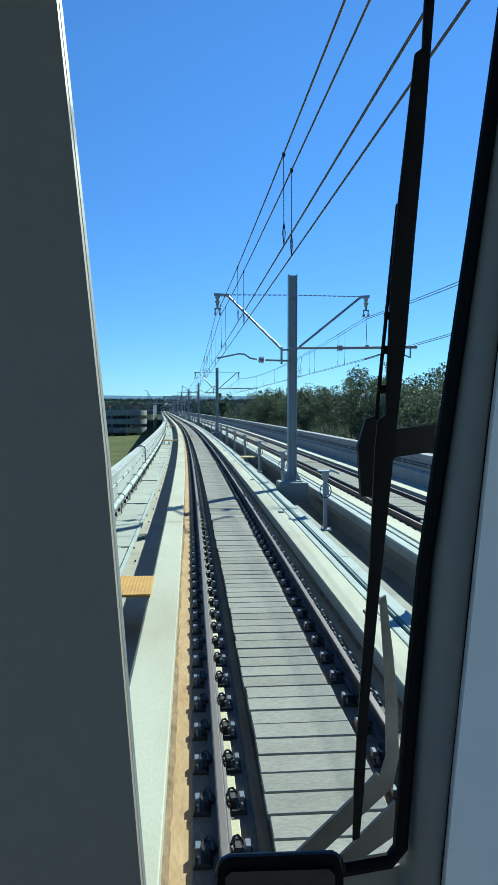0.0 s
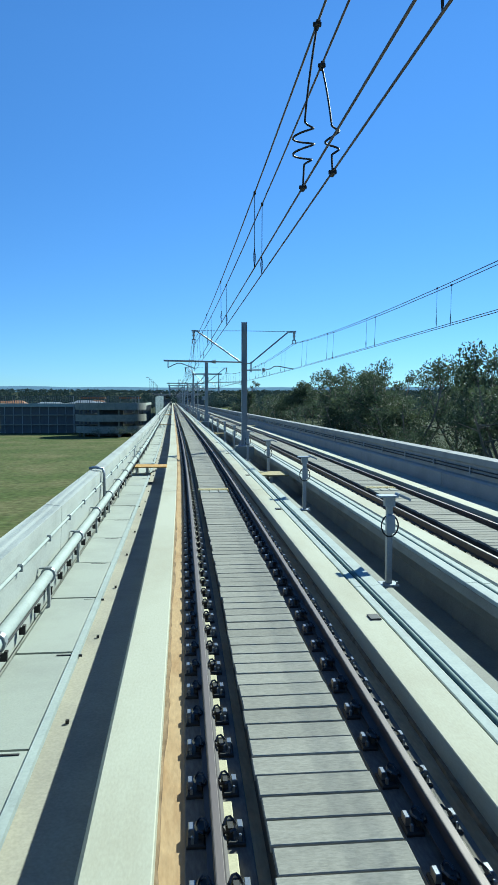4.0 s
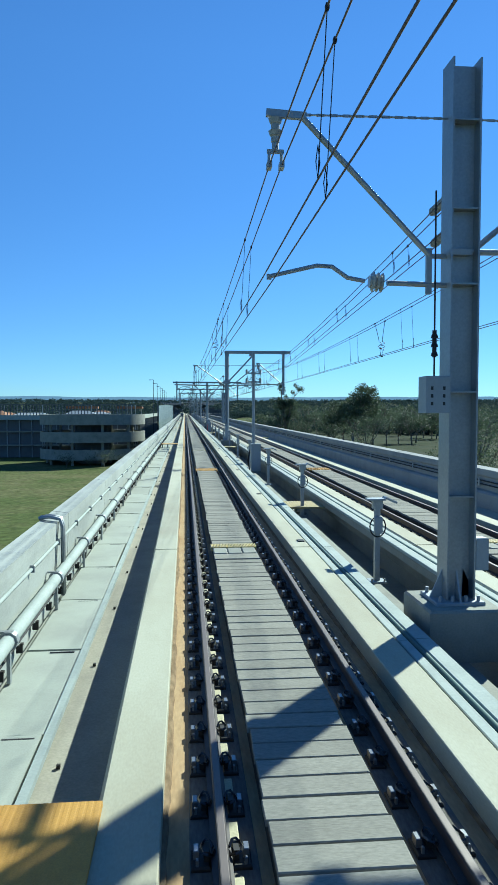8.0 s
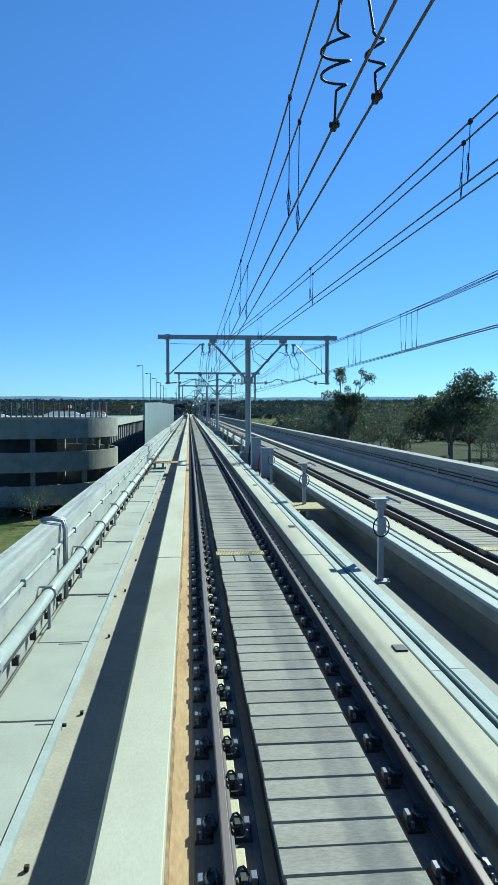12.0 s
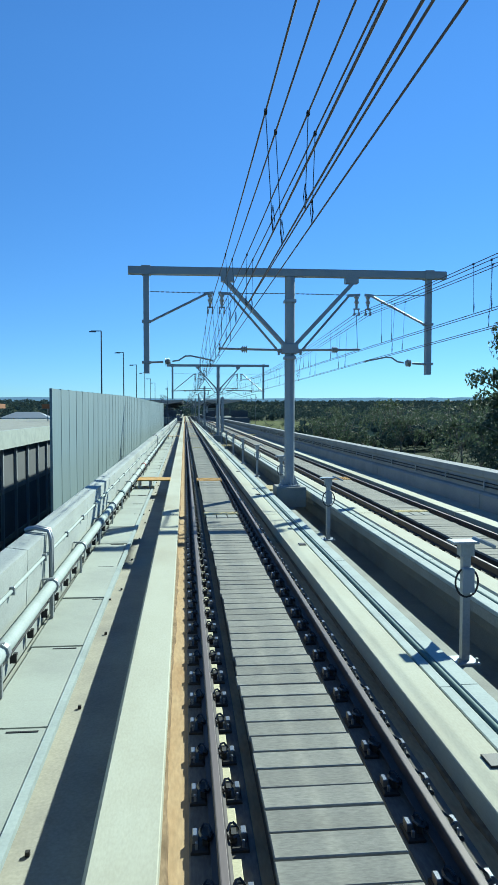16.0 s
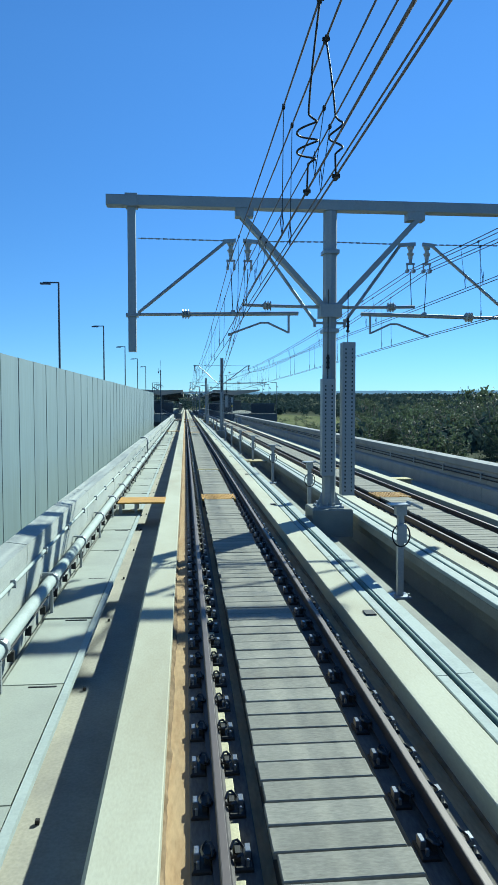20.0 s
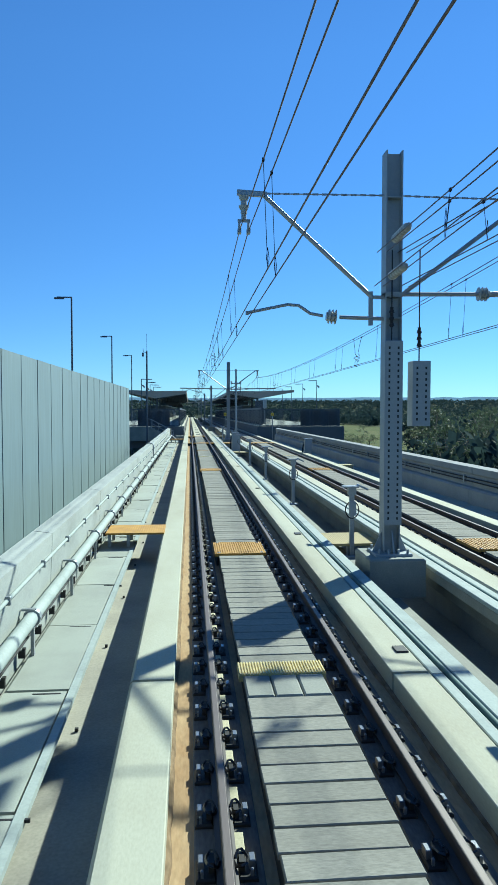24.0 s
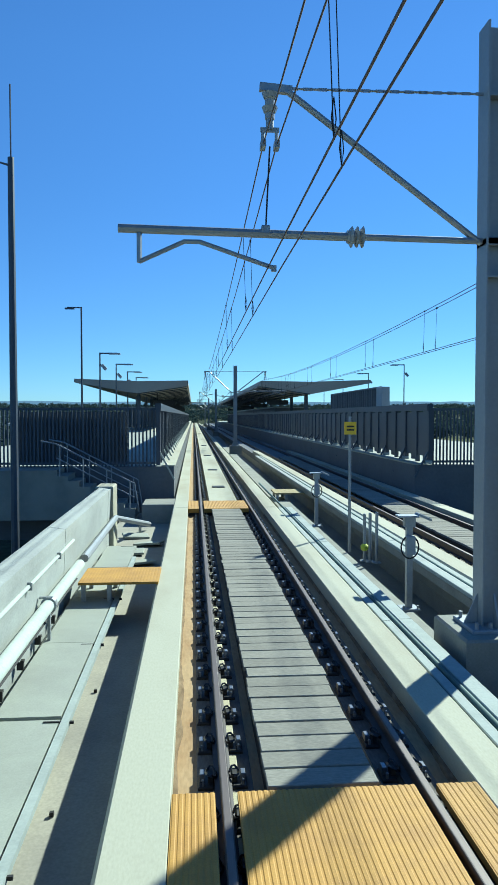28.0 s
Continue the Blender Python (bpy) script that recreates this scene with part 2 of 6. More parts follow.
# ---- mesh helpers ----
class Shape:
    """Gathers boxes, tubes and strips of one part before it becomes a mesh."""

    def __init__(self):
        self.v, self.f = [], []

    def add(self, verts, faces):
        o = len(self.v)
        self.v += [tuple(p) for p in verts]
        self.f += [tuple(i + o for i in f) for f in faces]
        return self

    def box(self, x0, x1, y0, y1, z0, z1, m=None, bevel=0.0):
        b = min(bevel, (x1 - x0) / 3, (y1 - y0) / 3, (z1 - z0) / 2)
        if b > 0:
            vs = [(x0, y0, z0), (x1, y0, z0), (x1, y1, z0), (x0, y1, z0), (x0, y0, z1 - b), (x1, y0, z1 - b), (x1, y1, z1 - b), (x0, y1, z1 - b),
                  (x0 + b, y0 + b, z1), (x1 - b, y0 + b, z1), (x1 - b, y1 - b, z1), (x0 + b, y1 - b, z1)]
            fs = [(0, 3, 2, 1), (0, 1, 5, 4), (1, 2, 6, 5), (2, 3, 7, 6), (3, 0, 4, 7), (4, 5, 9, 8), (5, 6, 10, 9), (6, 7, 11, 10), (7, 4, 8, 11), (8, 9, 10, 11)]
        else:
            vs = [(x0, y0, z0), (x1, y0, z0), (x1, y1, z0), (x0, y1, z0), (x0, y0, z1), (x1, y0, z1), (x1, y1, z1), (x0, y1, z1)]
            fs = [(0, 3, 2, 1), (4, 5, 6, 7), (0, 1, 5, 4), (1, 2, 6, 5), (2, 3, 7, 6), (3, 0, 4, 7)]
        if m is not None:
            vs = [m @ Vector(p) for p in vs]
        return self.add(vs, fs)

    def tube(self, points, radius, sides=6, end=None):
        pts = [Vector(p) for p in points]
        n = len(pts)
        rings = []
        for i, p in enumerate(pts):
            d = (pts[min(i + 1, n - 1)] - pts[max(i - 1, 0)]).normalized()
            u = d.cross(Vector((0, 0, 1)))
            u = u.normalized() if u.length > 1e-3 else Vector((1, 0, 0))
            w = u.cross(d)
            r = radius if end is None else radius + (end - radius) * i / (n - 1)
            rings += [p + (u * math.cos(a) + w * math.sin(a)) * r for a in (2 * math.pi * k / sides for k in range(sides))]
        fs = [(i * sides + k, i * sides + (k + 1) % sides, (i + 1) * sides + (k + 1) % sides, (i + 1) * sides + k) for i in range(n - 1) for k in range(sides)]
        fs += [tuple(range(sides))[::-1], tuple(range((n - 1) * sides, n * sides))]
        return self.add(rings, fs)

    def bar(self, a, b, w, h):
        """A straight rectangular bar from a to b."""
        a, b = Vector(a), Vector(b)
        d = b - a
        m = Matrix.Translation(a) @ d.to_track_quat("Y", "Z").to_matrix().to_4x4()
        return self.box(-w / 2, w / 2, 0, d.length, -h / 2, h / 2, m)

    def sweep(self, profile, y0, y1, side=0.0):
        """A section of (off, z) corners drawn along the line; side shifts it across."""
        ys = [y0]
        while ys[-1] < min(y1, Y_BEND):
            ys.append(min(ys[-1] + 8.0, y1))
        if ys[-1] < y1:
            ys.append(y1)
        n = len(profile)
        vs = [on_line(y, o + side, z) for y in ys for o, z in profile]
        fs = [(i * n + k, (i + 1) * n + k, (i + 1) * n + (k + 1) % n, i * n + (k + 1) % n) for i in range(len(ys) - 1) for k in range(n)]
        fs += [tuple(range(n)), tuple(range((len(ys) - 1) * n, len(ys) * n))[::-1]]
        return self.add(vs, fs)

    def turned(self, x, y, rings, sides=16):
        """A round body from (radius, z) rings."""
        vs = [(x + r * math.cos(2 * math.pi * k / sides), y + r * math.sin(2 * math.pi * k / sides), z) for r, z in rings for k in range(sides)]
        fs = [(i * sides + k, i * sides + (k + 1) % sides, (i + 1) * sides + (k + 1) % sides, (i + 1) * sides + k) for i in range(len(rings) - 1) for k in range(sides)]
        fs += [tuple(range(sides))[::-1], tuple(range((len(rings) - 1) * sides, len(rings) * sides))]
        return self.add(vs, fs)

    def mesh(self, name, mat, smooth=False):
        me = bpy.data.meshes.new(name)
        me.from_pydata(self.v, [], self.f)
        me.materials.append(mat)
        if smooth:
            me.polygons.foreach_set("use_smooth", [True] * len(me.polygons))
        me.update()
        return me


def part(name, shape, mat, parent=None, label="", smooth=False):
    ob = new(name, shape.mesh(name, mat, smooth))
    ob.parent = parent
    return tagged(ob, label=label)


def thing(name, m, label, category, group="", kind=""):
    ob = new(name)
    ob.empty_display_size = 0.2
    ob.matrix_world = m
    return tagged(ob, label, category, group, kind)


def spot(y, off=0.0, z=0.0):
    """The pose of something that stands beside the track and is square to it."""
    return Matrix.Translation(on_line(y, off, z)) @ Matrix.Rotation(-heading(y), 4, "Z")


# ---- the viaduct ----
Y0, Y_STATION, Y_END = -28.0, 495.0, 760.0
T2 = 5.27                       # from our track to the other
MID = T2 / 2
JOINTS = [0.8, 35.75, 71.0, 105.0, 138.85, 173.8, 208.4, 244.75, 281.5, 317.6, 353.2, 387.9, 422.65, 459.0, Y_STATION]
MASTS = [24.3, 76.0, 123.2, 169.0, 221.0, 275.0, 323.1, 375.5, 428.0, 482.0, 535.0, 588.0, 641.0, 694.0]


def mirror(profile):
    return [(T2 - o, z) for o, z in profile][::-1]


deck = tagged(new("viaduct_deck"), "pale concrete viaduct deck carrying two railway tracks", "viaduct", kind="structure")
slab = [(-3.35, -1.3), (-3.35, -0.62), (2.69, -0.62), (2.69, -1.3), (1.7, -1.7), (-2.4, -1.7)][::-1]
part("deck_slab", Shape().sweep(slab, Y0, Y_END), DECK, deck)
part("post_ledge", Shape().sweep([(2.06, -0.619), (2.68, -0.619), (2.68, -0.52), (2.66, -0.50), (2.06, -0.50)], Y0, Y_END), CONC, deck)
far_slab = [(3.80, -1.3), (3.80, -0.62), (8.62, -0.62), (8.62, -1.3), (7.6, -1.7), (4.3, -1.7)][::-1]
part("deck_slab", Shape().sweep(far_slab, Y0, Y_END), DECK, deck)
part("gap_floor", Shape().sweep([(2.693, -1.25), (3.797, -1.25), (3.797, -1.1), (2.693, -1.1)], Y0, Y_END), DECK, deck)
for side in (0.0, T2):
    part("track_plinth", Shape().sweep([(-1.17, -0.615), (1.17, -0.615), (1.17, -0.235), (-1.17, -0.235)], Y0, Y_END, side), BED, deck, "rust-stained concrete track plinth")
for side in (0.0, T2):          # shade beside both rails, painted as darker strips of bed
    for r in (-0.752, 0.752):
        part("dusty_strip", Shape().sweep([(r - 0.21, -0.2355), (r + 0.25, -0.2355), (r + 0.24, -0.2305), (r - 0.20, -0.2305)], Y0, Y_STATION + 2, side), SHADED_BED, deck, "concrete coloured dark for the shade beside the rail")
spill = random.Random(31)
for side in (0.0, T2):          # a ragged lip of rust-stained grout along the foot of each kerb
    for k in (-1, 1):
        vs, fs, wide, y = [], [], 0.05, Y0
        while y < Y_STATION:
            wide = min(0.065, max(0.018, wide + spill.gauss(0, 0.006) + (0.036 - wide) * 0.12))
            for o, z in ((1.152, -0.195), (1.152 - wide * 0.75, -0.205 + spill.uniform(-0.006, 0.006)), (1.152 - wide, -0.236)):
                vs.append(on_line(y, side + k * o, z))
            y += spill.uniform(0.06, 0.2)
        for i in range(0, len(vs) - 3, 3):
            for j in (0, 1):
                q = (i + j, i + j + 1, i + j + 4, i + j + 3)
                fs.append(q if k > 0 else q[::-1])
        part("grout_lip", Shape().add(vs, fs), GROUT, deck, "rust-brown ragged grout lip")
cuts = [Y0] + JOINTS + [530, 565, 600, 640, 700, Y_END]
for a, b in zip(cuts, cuts[1:]):
    for side in (0.0, T2):
        for k in (-1, 1):
            if side and a > 529:
                continue
            o = 1.60 if k < 0 and not side else 1.56
            prof = [(k * 1.15, -0.616), (k * o, -0.616), (k * o, -0.03), (k * (o - 0.03), 0.0), (k * 1.158, 0.0), (k * 1.15, -0.008)]
            part("kerb_beam", Shape().sweep(prof if k > 0 else prof[::-1], a + 0.03, b - 0.03, side), PALE, deck)
# the cantilevered edge of the other deck, over the gap
part("edge_beam", Shape().sweep([(3.29, -0.22), (3.29, -0.07), (3.705, -0.07), (3.705, -0.60), (3.62, -0.60), (3.56, -0.26)][::-1], Y0, Y_STATION + 28), CONC, deck)


for sgn, name in ((0, "parapet_left"), (1, "parapet_right")):
    wall = tagged(new(name), "pale precast concrete parapet along the viaduct edge", "parapet", kind="structure")
    y = Y0
    while y < Y_STATION - 3:
        e = min(y + 5.9, Y_STATION - 3)
        prof = [(-3.42, -1.2), (-3.12, -1.2), (-3.10, 0.0), (-3.06, 0.78), (-3.06, 0.92), (-3.34, 0.96), (-3.42, 0.9)]
        ledge = [(-3.42, -1.2), (-2.92, -1.2), (-2.92, 0.18), (-2.98, 0.24), (-3.09, 0.27), (-3.09, 0.66), (-3.03, 0.72), (-3.03, 0.92), (-3.34, 0.96), (-3.42, 0.9)]
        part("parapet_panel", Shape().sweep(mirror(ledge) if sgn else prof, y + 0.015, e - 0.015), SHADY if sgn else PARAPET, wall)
        y = e

# walkway: a cable trough with lids beside the parapet
for sgn in (0, 1):
    path = tagged(new("walkway"), "raised walkway of grey cover panels beside the parapet", "walkway", kind="structure")
    body = [(-3.05, -0.615), (-2.36, -0.615), (-2.34, -0.34), (-3.05, -0.34)]
    part("trough", Shape().sweep(mirror(body) if sgn else body, Y0, Y_STATION - 6), CONC, path)
    edge = [(-2.30, -0.33), (-2.22, -0.33), (-2.22, -0.27), (-2.30, -0.27)]
    part("edge_strip", Shape().sweep(mirror(edge) if sgn else edge, Y0, Y_STATION - 6), PIPE, path, "pale edge strip")
    y, lay = Y0, random.Random(8 + sgn)
    while y < Y_STATION - 7:
        e = y + 2.4
        lid = [(-2.98, -0.335), (-2.31, -0.335), (-2.31, -0.285), (-2.98, -0.285)]
        dx, dz = lay.gauss(0, 0.012), lay.gauss(0, 0.006)
        lid = [(o + dx, z + dz) for o, z in lid]
        s = Shape().sweep(mirror(lid) if sgn else lid, y + lay.uniform(0.01, 0.03), e - lay.uniform(0.01, 0.03))
        lid = part("cover_panel", s, PANEL, path)
        if not sgn:             # finger slots for lifting
            a = lay.choice((0.25, 0.45))
            part("lifting_slot", Shape().box(-2.93 + a, -2.93 + a + 0.3, -0.012, 0.012, -0.31, -0.2825 + max(0.0, dz), spot(e - 0.09)), IRON, lid)
        y = e

# ---- tracks ----
RAILS = (-0.752, 0.752)
head = [(-0.035, -0.012), (-0.028, -0.002), (0.028, -0.002), (0.035, -0.012), (0.035, -0.036), (0.009, -0.05), (0.009, -0.135), (0.068, -0.148), (0.068, -0.158),
        (-0.068, -0.158), (-0.068, -0.148), (-0.009, -0.135), (-0.009, -0.05), (-0.035, -0.036)]
band = [(-0.026, -0.003), (-0.022, 0.0), (0.022, 0.0), (0.026, -0.003)]


def fastening():
    """One rail seat: iron base plate with shoulders, sprung clips, square washers and a pale pad behind the plate."""
    iron, clip, bolt, pad = Shape(), Shape(), Shape(), Shape()
    for k in (-1, 1):
        iron.box(min(k * 0.072, k * 0.200), max(k * 0.072, k * 0.200), -0.12, 0.09, -0.237, -0.200, bevel=0.012)
        iron.box(min(k * 0.080, k * 0.118), max(k * 0.080, k * 0.118), -0.06, 0.045, -0.203, -0.132)
        path = [(0.045, -0.03, -0.142), (0.062, -0.10, -0.134), (0.092, -0.125, -0.116), (0.125, -0.11, -0.108), (0.138, -0.04, -0.120), (0.126, 0.03, -0.132), (0.10, 0.05, -0.114),
                (0.075, 0.035, -0.112), (0.055, 0.0, -0.140)]
        clip.tube([(k * x, y, z) for x, y, z in path], 0.0105, 4)
        bolt.box(min(k * 0.146, k * 0.186), max(k * 0.146, k * 0.186), -0.035, 0.055, -0.203, -0.140, bevel=0.005)
        bolt.box(min(k * 0.150, k * 0.170), max(k * 0.150, k * 0.170), -0.108, -0.085, -0.203, -0.150, bevel=0.006)
    pad.box(0.052, 0.130, 0.095, 0.315, -0.237, -0.160, bevel=0.006)
    return (("base_plate", iron, IRON), ("spring_clip", clip, CLIP), ("washer", bolt, BOLT), ("insulating_pad", pad, PAD))


SEAT = fastening()
seat_meshes = [(n, s.mesh(n, m), s, m) for n, s, m in SEAT]
for side in (0.0, T2):
    track = tagged(new("railway_track"), "ballastless railway track with rusty rails on concrete plinths", "railway track", kind="structure")
    for r in RAILS:
        rail = part("rail", Shape().sweep(head, Y0, Y_END, side + r), RAIL, track)
        part("running_band", Shape().sweep(band, Y0, Y_END, side + r), RUNNING, rail, "worn pale running surface")
    lots = [Shape() for _ in SEAT]
    near = 0
    for i in range(int((Y_END - 60 - Y0) / 0.6)):
        y = Y0 + 0.3 + 0.6 * i
        for r in RAILS:
            m = spot(y, side + r)
            if side == 0.0 and 4.0 < y < 64.0 and near < 200:
                near += 1
                plate = new("base_plate", seat_meshes[0][1])
                plate.parent = track
                plate.matrix_world = m
                for n, me, _, _ in seat_meshes[1:]:
                    ob = new(n, me)
                    ob.parent = plate
            else:
                for k, (n, _, s, _) in enumerate(seat_meshes):
                    if side and k > 0:
                        continue
                    lots[k].add([m @ Vector(p) for p in s.v], s.f)
    for (n, _, _), lot, (_, _, _, mm) in zip(SEAT, lots, seat_meshes):
        if lot.v:
            tagged(part(n, lot, mm, track), kind="stuff")

# planked walking surface between the rails
PITCH = 0.28
GRATINGS = [(64.9, 1.2), (192.1, 1.2), (327.0, 1.2), (378.55, 1.17), (429.1, 1.2), (448.6, 1.2)]
skip = [(j - 0.95, j + 0.40) for j in JOINTS[:-1]] + [(a - 0.05, a + d + 0.07) for a, d in GRATINGS] + [(465.9, 466.42), (477.2, 478.75)]
plank_me = Shape().box(-0.437, 0.415, 0.0, PITCH - 0.021, -0.055, -0.008, bevel=0.006).mesh("plank", PLANK)
for side in (0.0, T2):
    board = tagged(new("planked_walkway"), "weathered grey planks laid across between the rails", "walkway", kind="structure")
    for o in (-0.36, 0.36):
        part("bearer", Shape().sweep([(o - 0.06, -0.237), (o + 0.06, -0.237), (o + 0.06, -0.056), (o - 0.06, -0.056)], Y0, Y_STATION, side), IRON, board)
    lot, count = Shape(), 0
    rnd = random.Random(5)
    src = Shape().box(-0.437, 0.415, 0.0, PITCH - 0.021, -0.055, -0.008, bevel=0.006)
    for i in range(int((Y_STATION + (27 if side else 0) - Y0) / PITCH)):
        y = Y0 + i * PITCH
        if any(a < y + PITCH / 2 < b for a, b in skip):
            continue
        m = spot(y, side + rnd.gauss(0, 0.007), rnd.uniform(-0.004, 0.004)) @ Matrix.Rotation(rnd.gauss(0, 0.0045), 4, "Z")
        if side == 0.0 and 2.0 < y and count < 300:
            count += 1
            ob = new("plank", plank_me)
            ob.parent = board
            ob.matrix_world = m
        else:
            lot.add([m @ Vector(p) for p in src.v], src.f)
    tagged(part("plank", lot, PLANK, board), kind="stuff")
    if side == 0.0:
        part("station_floor", Shape().sweep([(-0.47, -0.237), (0.47, -0.237), (0.46, -0.05), (-0.46, -0.05)], Y_STATION + 1.9, Y_END, side), PALE, board, "smooth pale concrete floor between the rails")
    else:
        # far track's floor coloured dark for the platform's shade on it
        part("station_floor", Shape().sweep([(-1.6, -0.6), (1.6, -0.6), (1.6, -0.18), (-1.6, -0.18)], Y_STATION + 28.2, Y_END, side), SHADEWALL, board, "floor between the rails, shade put into its dark colour")


def ribbed(x0, x1, y0, y1, z0, z1, pitch=0.03, deep=0.014):
    """A mat with a ridged top, ridges along the line, in one piece."""
    n = max(2, int((x1 - x0) / pitch))
    w = (x1 - x0) / n
    top = []
    for i in range(n):
        a = x0 + w * i
        top += [(a + w * 0.12, z1 - deep), (a + w * 0.26, z1), (a + w * 0.74, z1), (a + w * 0.88, z1 - deep)]
    prof = [(x0, z0), (x0, z1 - deep)] + top + [(x1, z1 - deep), (x1, z0)]
    m = len(prof)
    s = Shape().add([(x, y, z) for y in (y0, y1) for x, z in prof], [(k, k + m, k + 1 + m, k + 1) for k in range(m - 1)] + [(m - 1, 2 * m - 1, m, 0)])
    for e in (0, m):
        o = [(e, e + 1, e + m - 2, e + m - 1)] + [(e + 2 + 4 * i, e + 3 + 4 * i, e + 4 + 4 * i, e + 5 + 4 * i) for i in range(n)]
        s.f += o
    return s


def grating(x0, x1, y0, y1, z0, z1, pitch=0.045):
    """A moulded open grating in one piece: bars both ways over shallow square pockets."""
    def lines(a, b):
        n = max(2, int((b - a) / pitch))
        w = (b - a) / n
        out = [a]
        for i in range(n):
            out += [a + w * i + 0.011, a + w * i + 0.014, a + w * (i + 1) - 0.014, a + w * (i + 1) - 0.011]
        return out + [b]
    xs, ys = lines(x0, x1), lines(y0, y1)
    vs = [(x, y, z0 + 0.024 if i % 4 in (2, 3) and j % 4 in (2, 3) and 0 < i < len(xs) - 1 and 0 < j < len(ys) - 1 else z1) for j, y in enumerate(ys) for i, x in enumerate(xs)]
    n = len(xs)
    rows = len(ys)
    fs = [(j * n + i, j * n + i + 1, (j + 1) * n + i + 1, (j + 1) * n + i) for j in range(rows - 1) for i in range(n - 1)]
    rim = [i for i in range(n)] + [j * n + n - 1 for j in range(1, rows)] + [(rows - 1) * n + i for i in range(n - 2, -1, -1)] + [j * n for j in range(rows - 2, 0, -1)]
    o = len(vs)
    vs += [(vs[k][0], vs[k][1], z0) for k in rim]
    m = len(rim)
    fs += [(rim[k], o + k, o + (k + 1) % m, rim[(k + 1) % m]) for k in range(m)] + [tuple(range(o, o + m))]
    return Shape().add(vs, fs)


# joint covers: a yellow ridged strip with three blocks before it
for side in (0.0, T2):
    for j in JOINTS[:-1]:
        t = thing("joint_cover", spot(j, side), "yellow ridged strip and grey blocks over a deck joint", "joint cover", "joint covers")
        part("nosing", ribbed(-0.475, 0.45, 0.07, 0.42, -0.07, 0.014), YELLOW, t)
        part("board", Shape().box(-0.437, 0.415, -0.95, -0.50, -0.055, -0.01, bevel=0.008), PLANK, t)
        for k in range(3):
            part("block", Shape().box(-0.432 + k * 0.283, -0.160 + k * 0.283, -0.485, 0.055, -0.055, 0.0, bevel=0.016), CONC, t)

# orange gratings between the rails
for side in (0.0, T2):
    for y, d in GRATINGS:
        t = thing("grating", spot(y, side), "orange moulded plastic grating between the rails", "grating", "gratings between rails")
        part("panel", grating(-0.50, 0.50, 0, d, -0.055, 0.004, 0.08 if side else 0.045), ORANGE, t)
        for a in (-0.42, 0.42):
            for b in (0.08, d - 0.08):
                part("hold_down_clip", Shape().box(a - 0.03, a + 0.03, b - 0.03, b + 0.03, 0.004, 0.010, bevel=0.003).tube([(a, b, 0.009), (a, b, 0.018)], 0.011, 6), GALV, t)
            part("bearer", Shape().box(a - 0.05, a + 0.05, 0.02, d - 0.02, -0.237, -0.056), IRON, t)
t = thing("ridged_plate", spot(465.95), "yellow-orange ridged plate between the rails", "plate")
part("panel", ribbed(-0.50, 0.47, 0, 0.5, -0.05, 0.008, 0.036), ORANGE, t)
part("bearer", Shape().box(-0.4, 0.4, 0.04, 0.46, -0.237, -0.051), IRON, t)
# orange bridges from the walkway to the kerb
for y in (10.4, 60.6, 113.0, 164.0, 217.5, 269.0, 327.6, 378.2, 431.9, 485.8):
    t = tagged(part("bridge_plate", ribbed(-2.86, -1.56, -0.55, 0.60, 0.006, 0.048, 0.05, 0.0012), ORANGE), "orange ridged plate bridging the gap beside the kerb", "bridge plate", "bridge plates beside the walkway")
    t.matrix_world = spot(y)
    for k in (-0.44, 0.48):
        for x in (-2.82, -2.40):
            part("foot", Shape().box(x, x + 0.07, k - 0.035, k + 0.035, -0.284, 0.004), GALV, t)
# pale bridges over the middle gap
for y in (6.0, 41.5, 77.3, 110.5, 145.5, 180.4, 216.0, 251.8, 289.8, 324.8, 359.8, 394.2, 430.3, 466.0, 500.0):
    t = tagged(part("bridge_plate", ribbed(2.14, 3.285, 0.70, 2.15, -0.26, -0.20, 0.05, 0.003), PALEMAT), "sand-coloured plate bridging the gap between the decks", "bridge plate", "bridge plates between decks")
    t.matrix_world = spot(y)
    for e in (0.80, 1.95):
        part("foot", Shape().box(2.20, 2.30, e, e + 0.10, -0.499, -0.261), GALV, t)
        part("foot", Shape().box(2.54, 2.64, e, e + 0.10, -0.499, -0.261), GALV, t)


# ---- conduits, pipes and small fittings along the deck ----
def along(name, mat, label, cat, points, radius, y0, y1, sides=8, smooth=True):
    """A run of pipe or cable beside the track."""
    ys, y = [], y0
    while y < y1:
        ys.append(y)
        y += 8.0 if y < Y_BEND else 40.0
    ys.append(y1)
    s = Shape()
    for off, z in points:
        s.tube([on_line(a, off, z) for a in ys], radius, sides)
    return tagged(part(name, s, mat, None, "", smooth), label, cat)


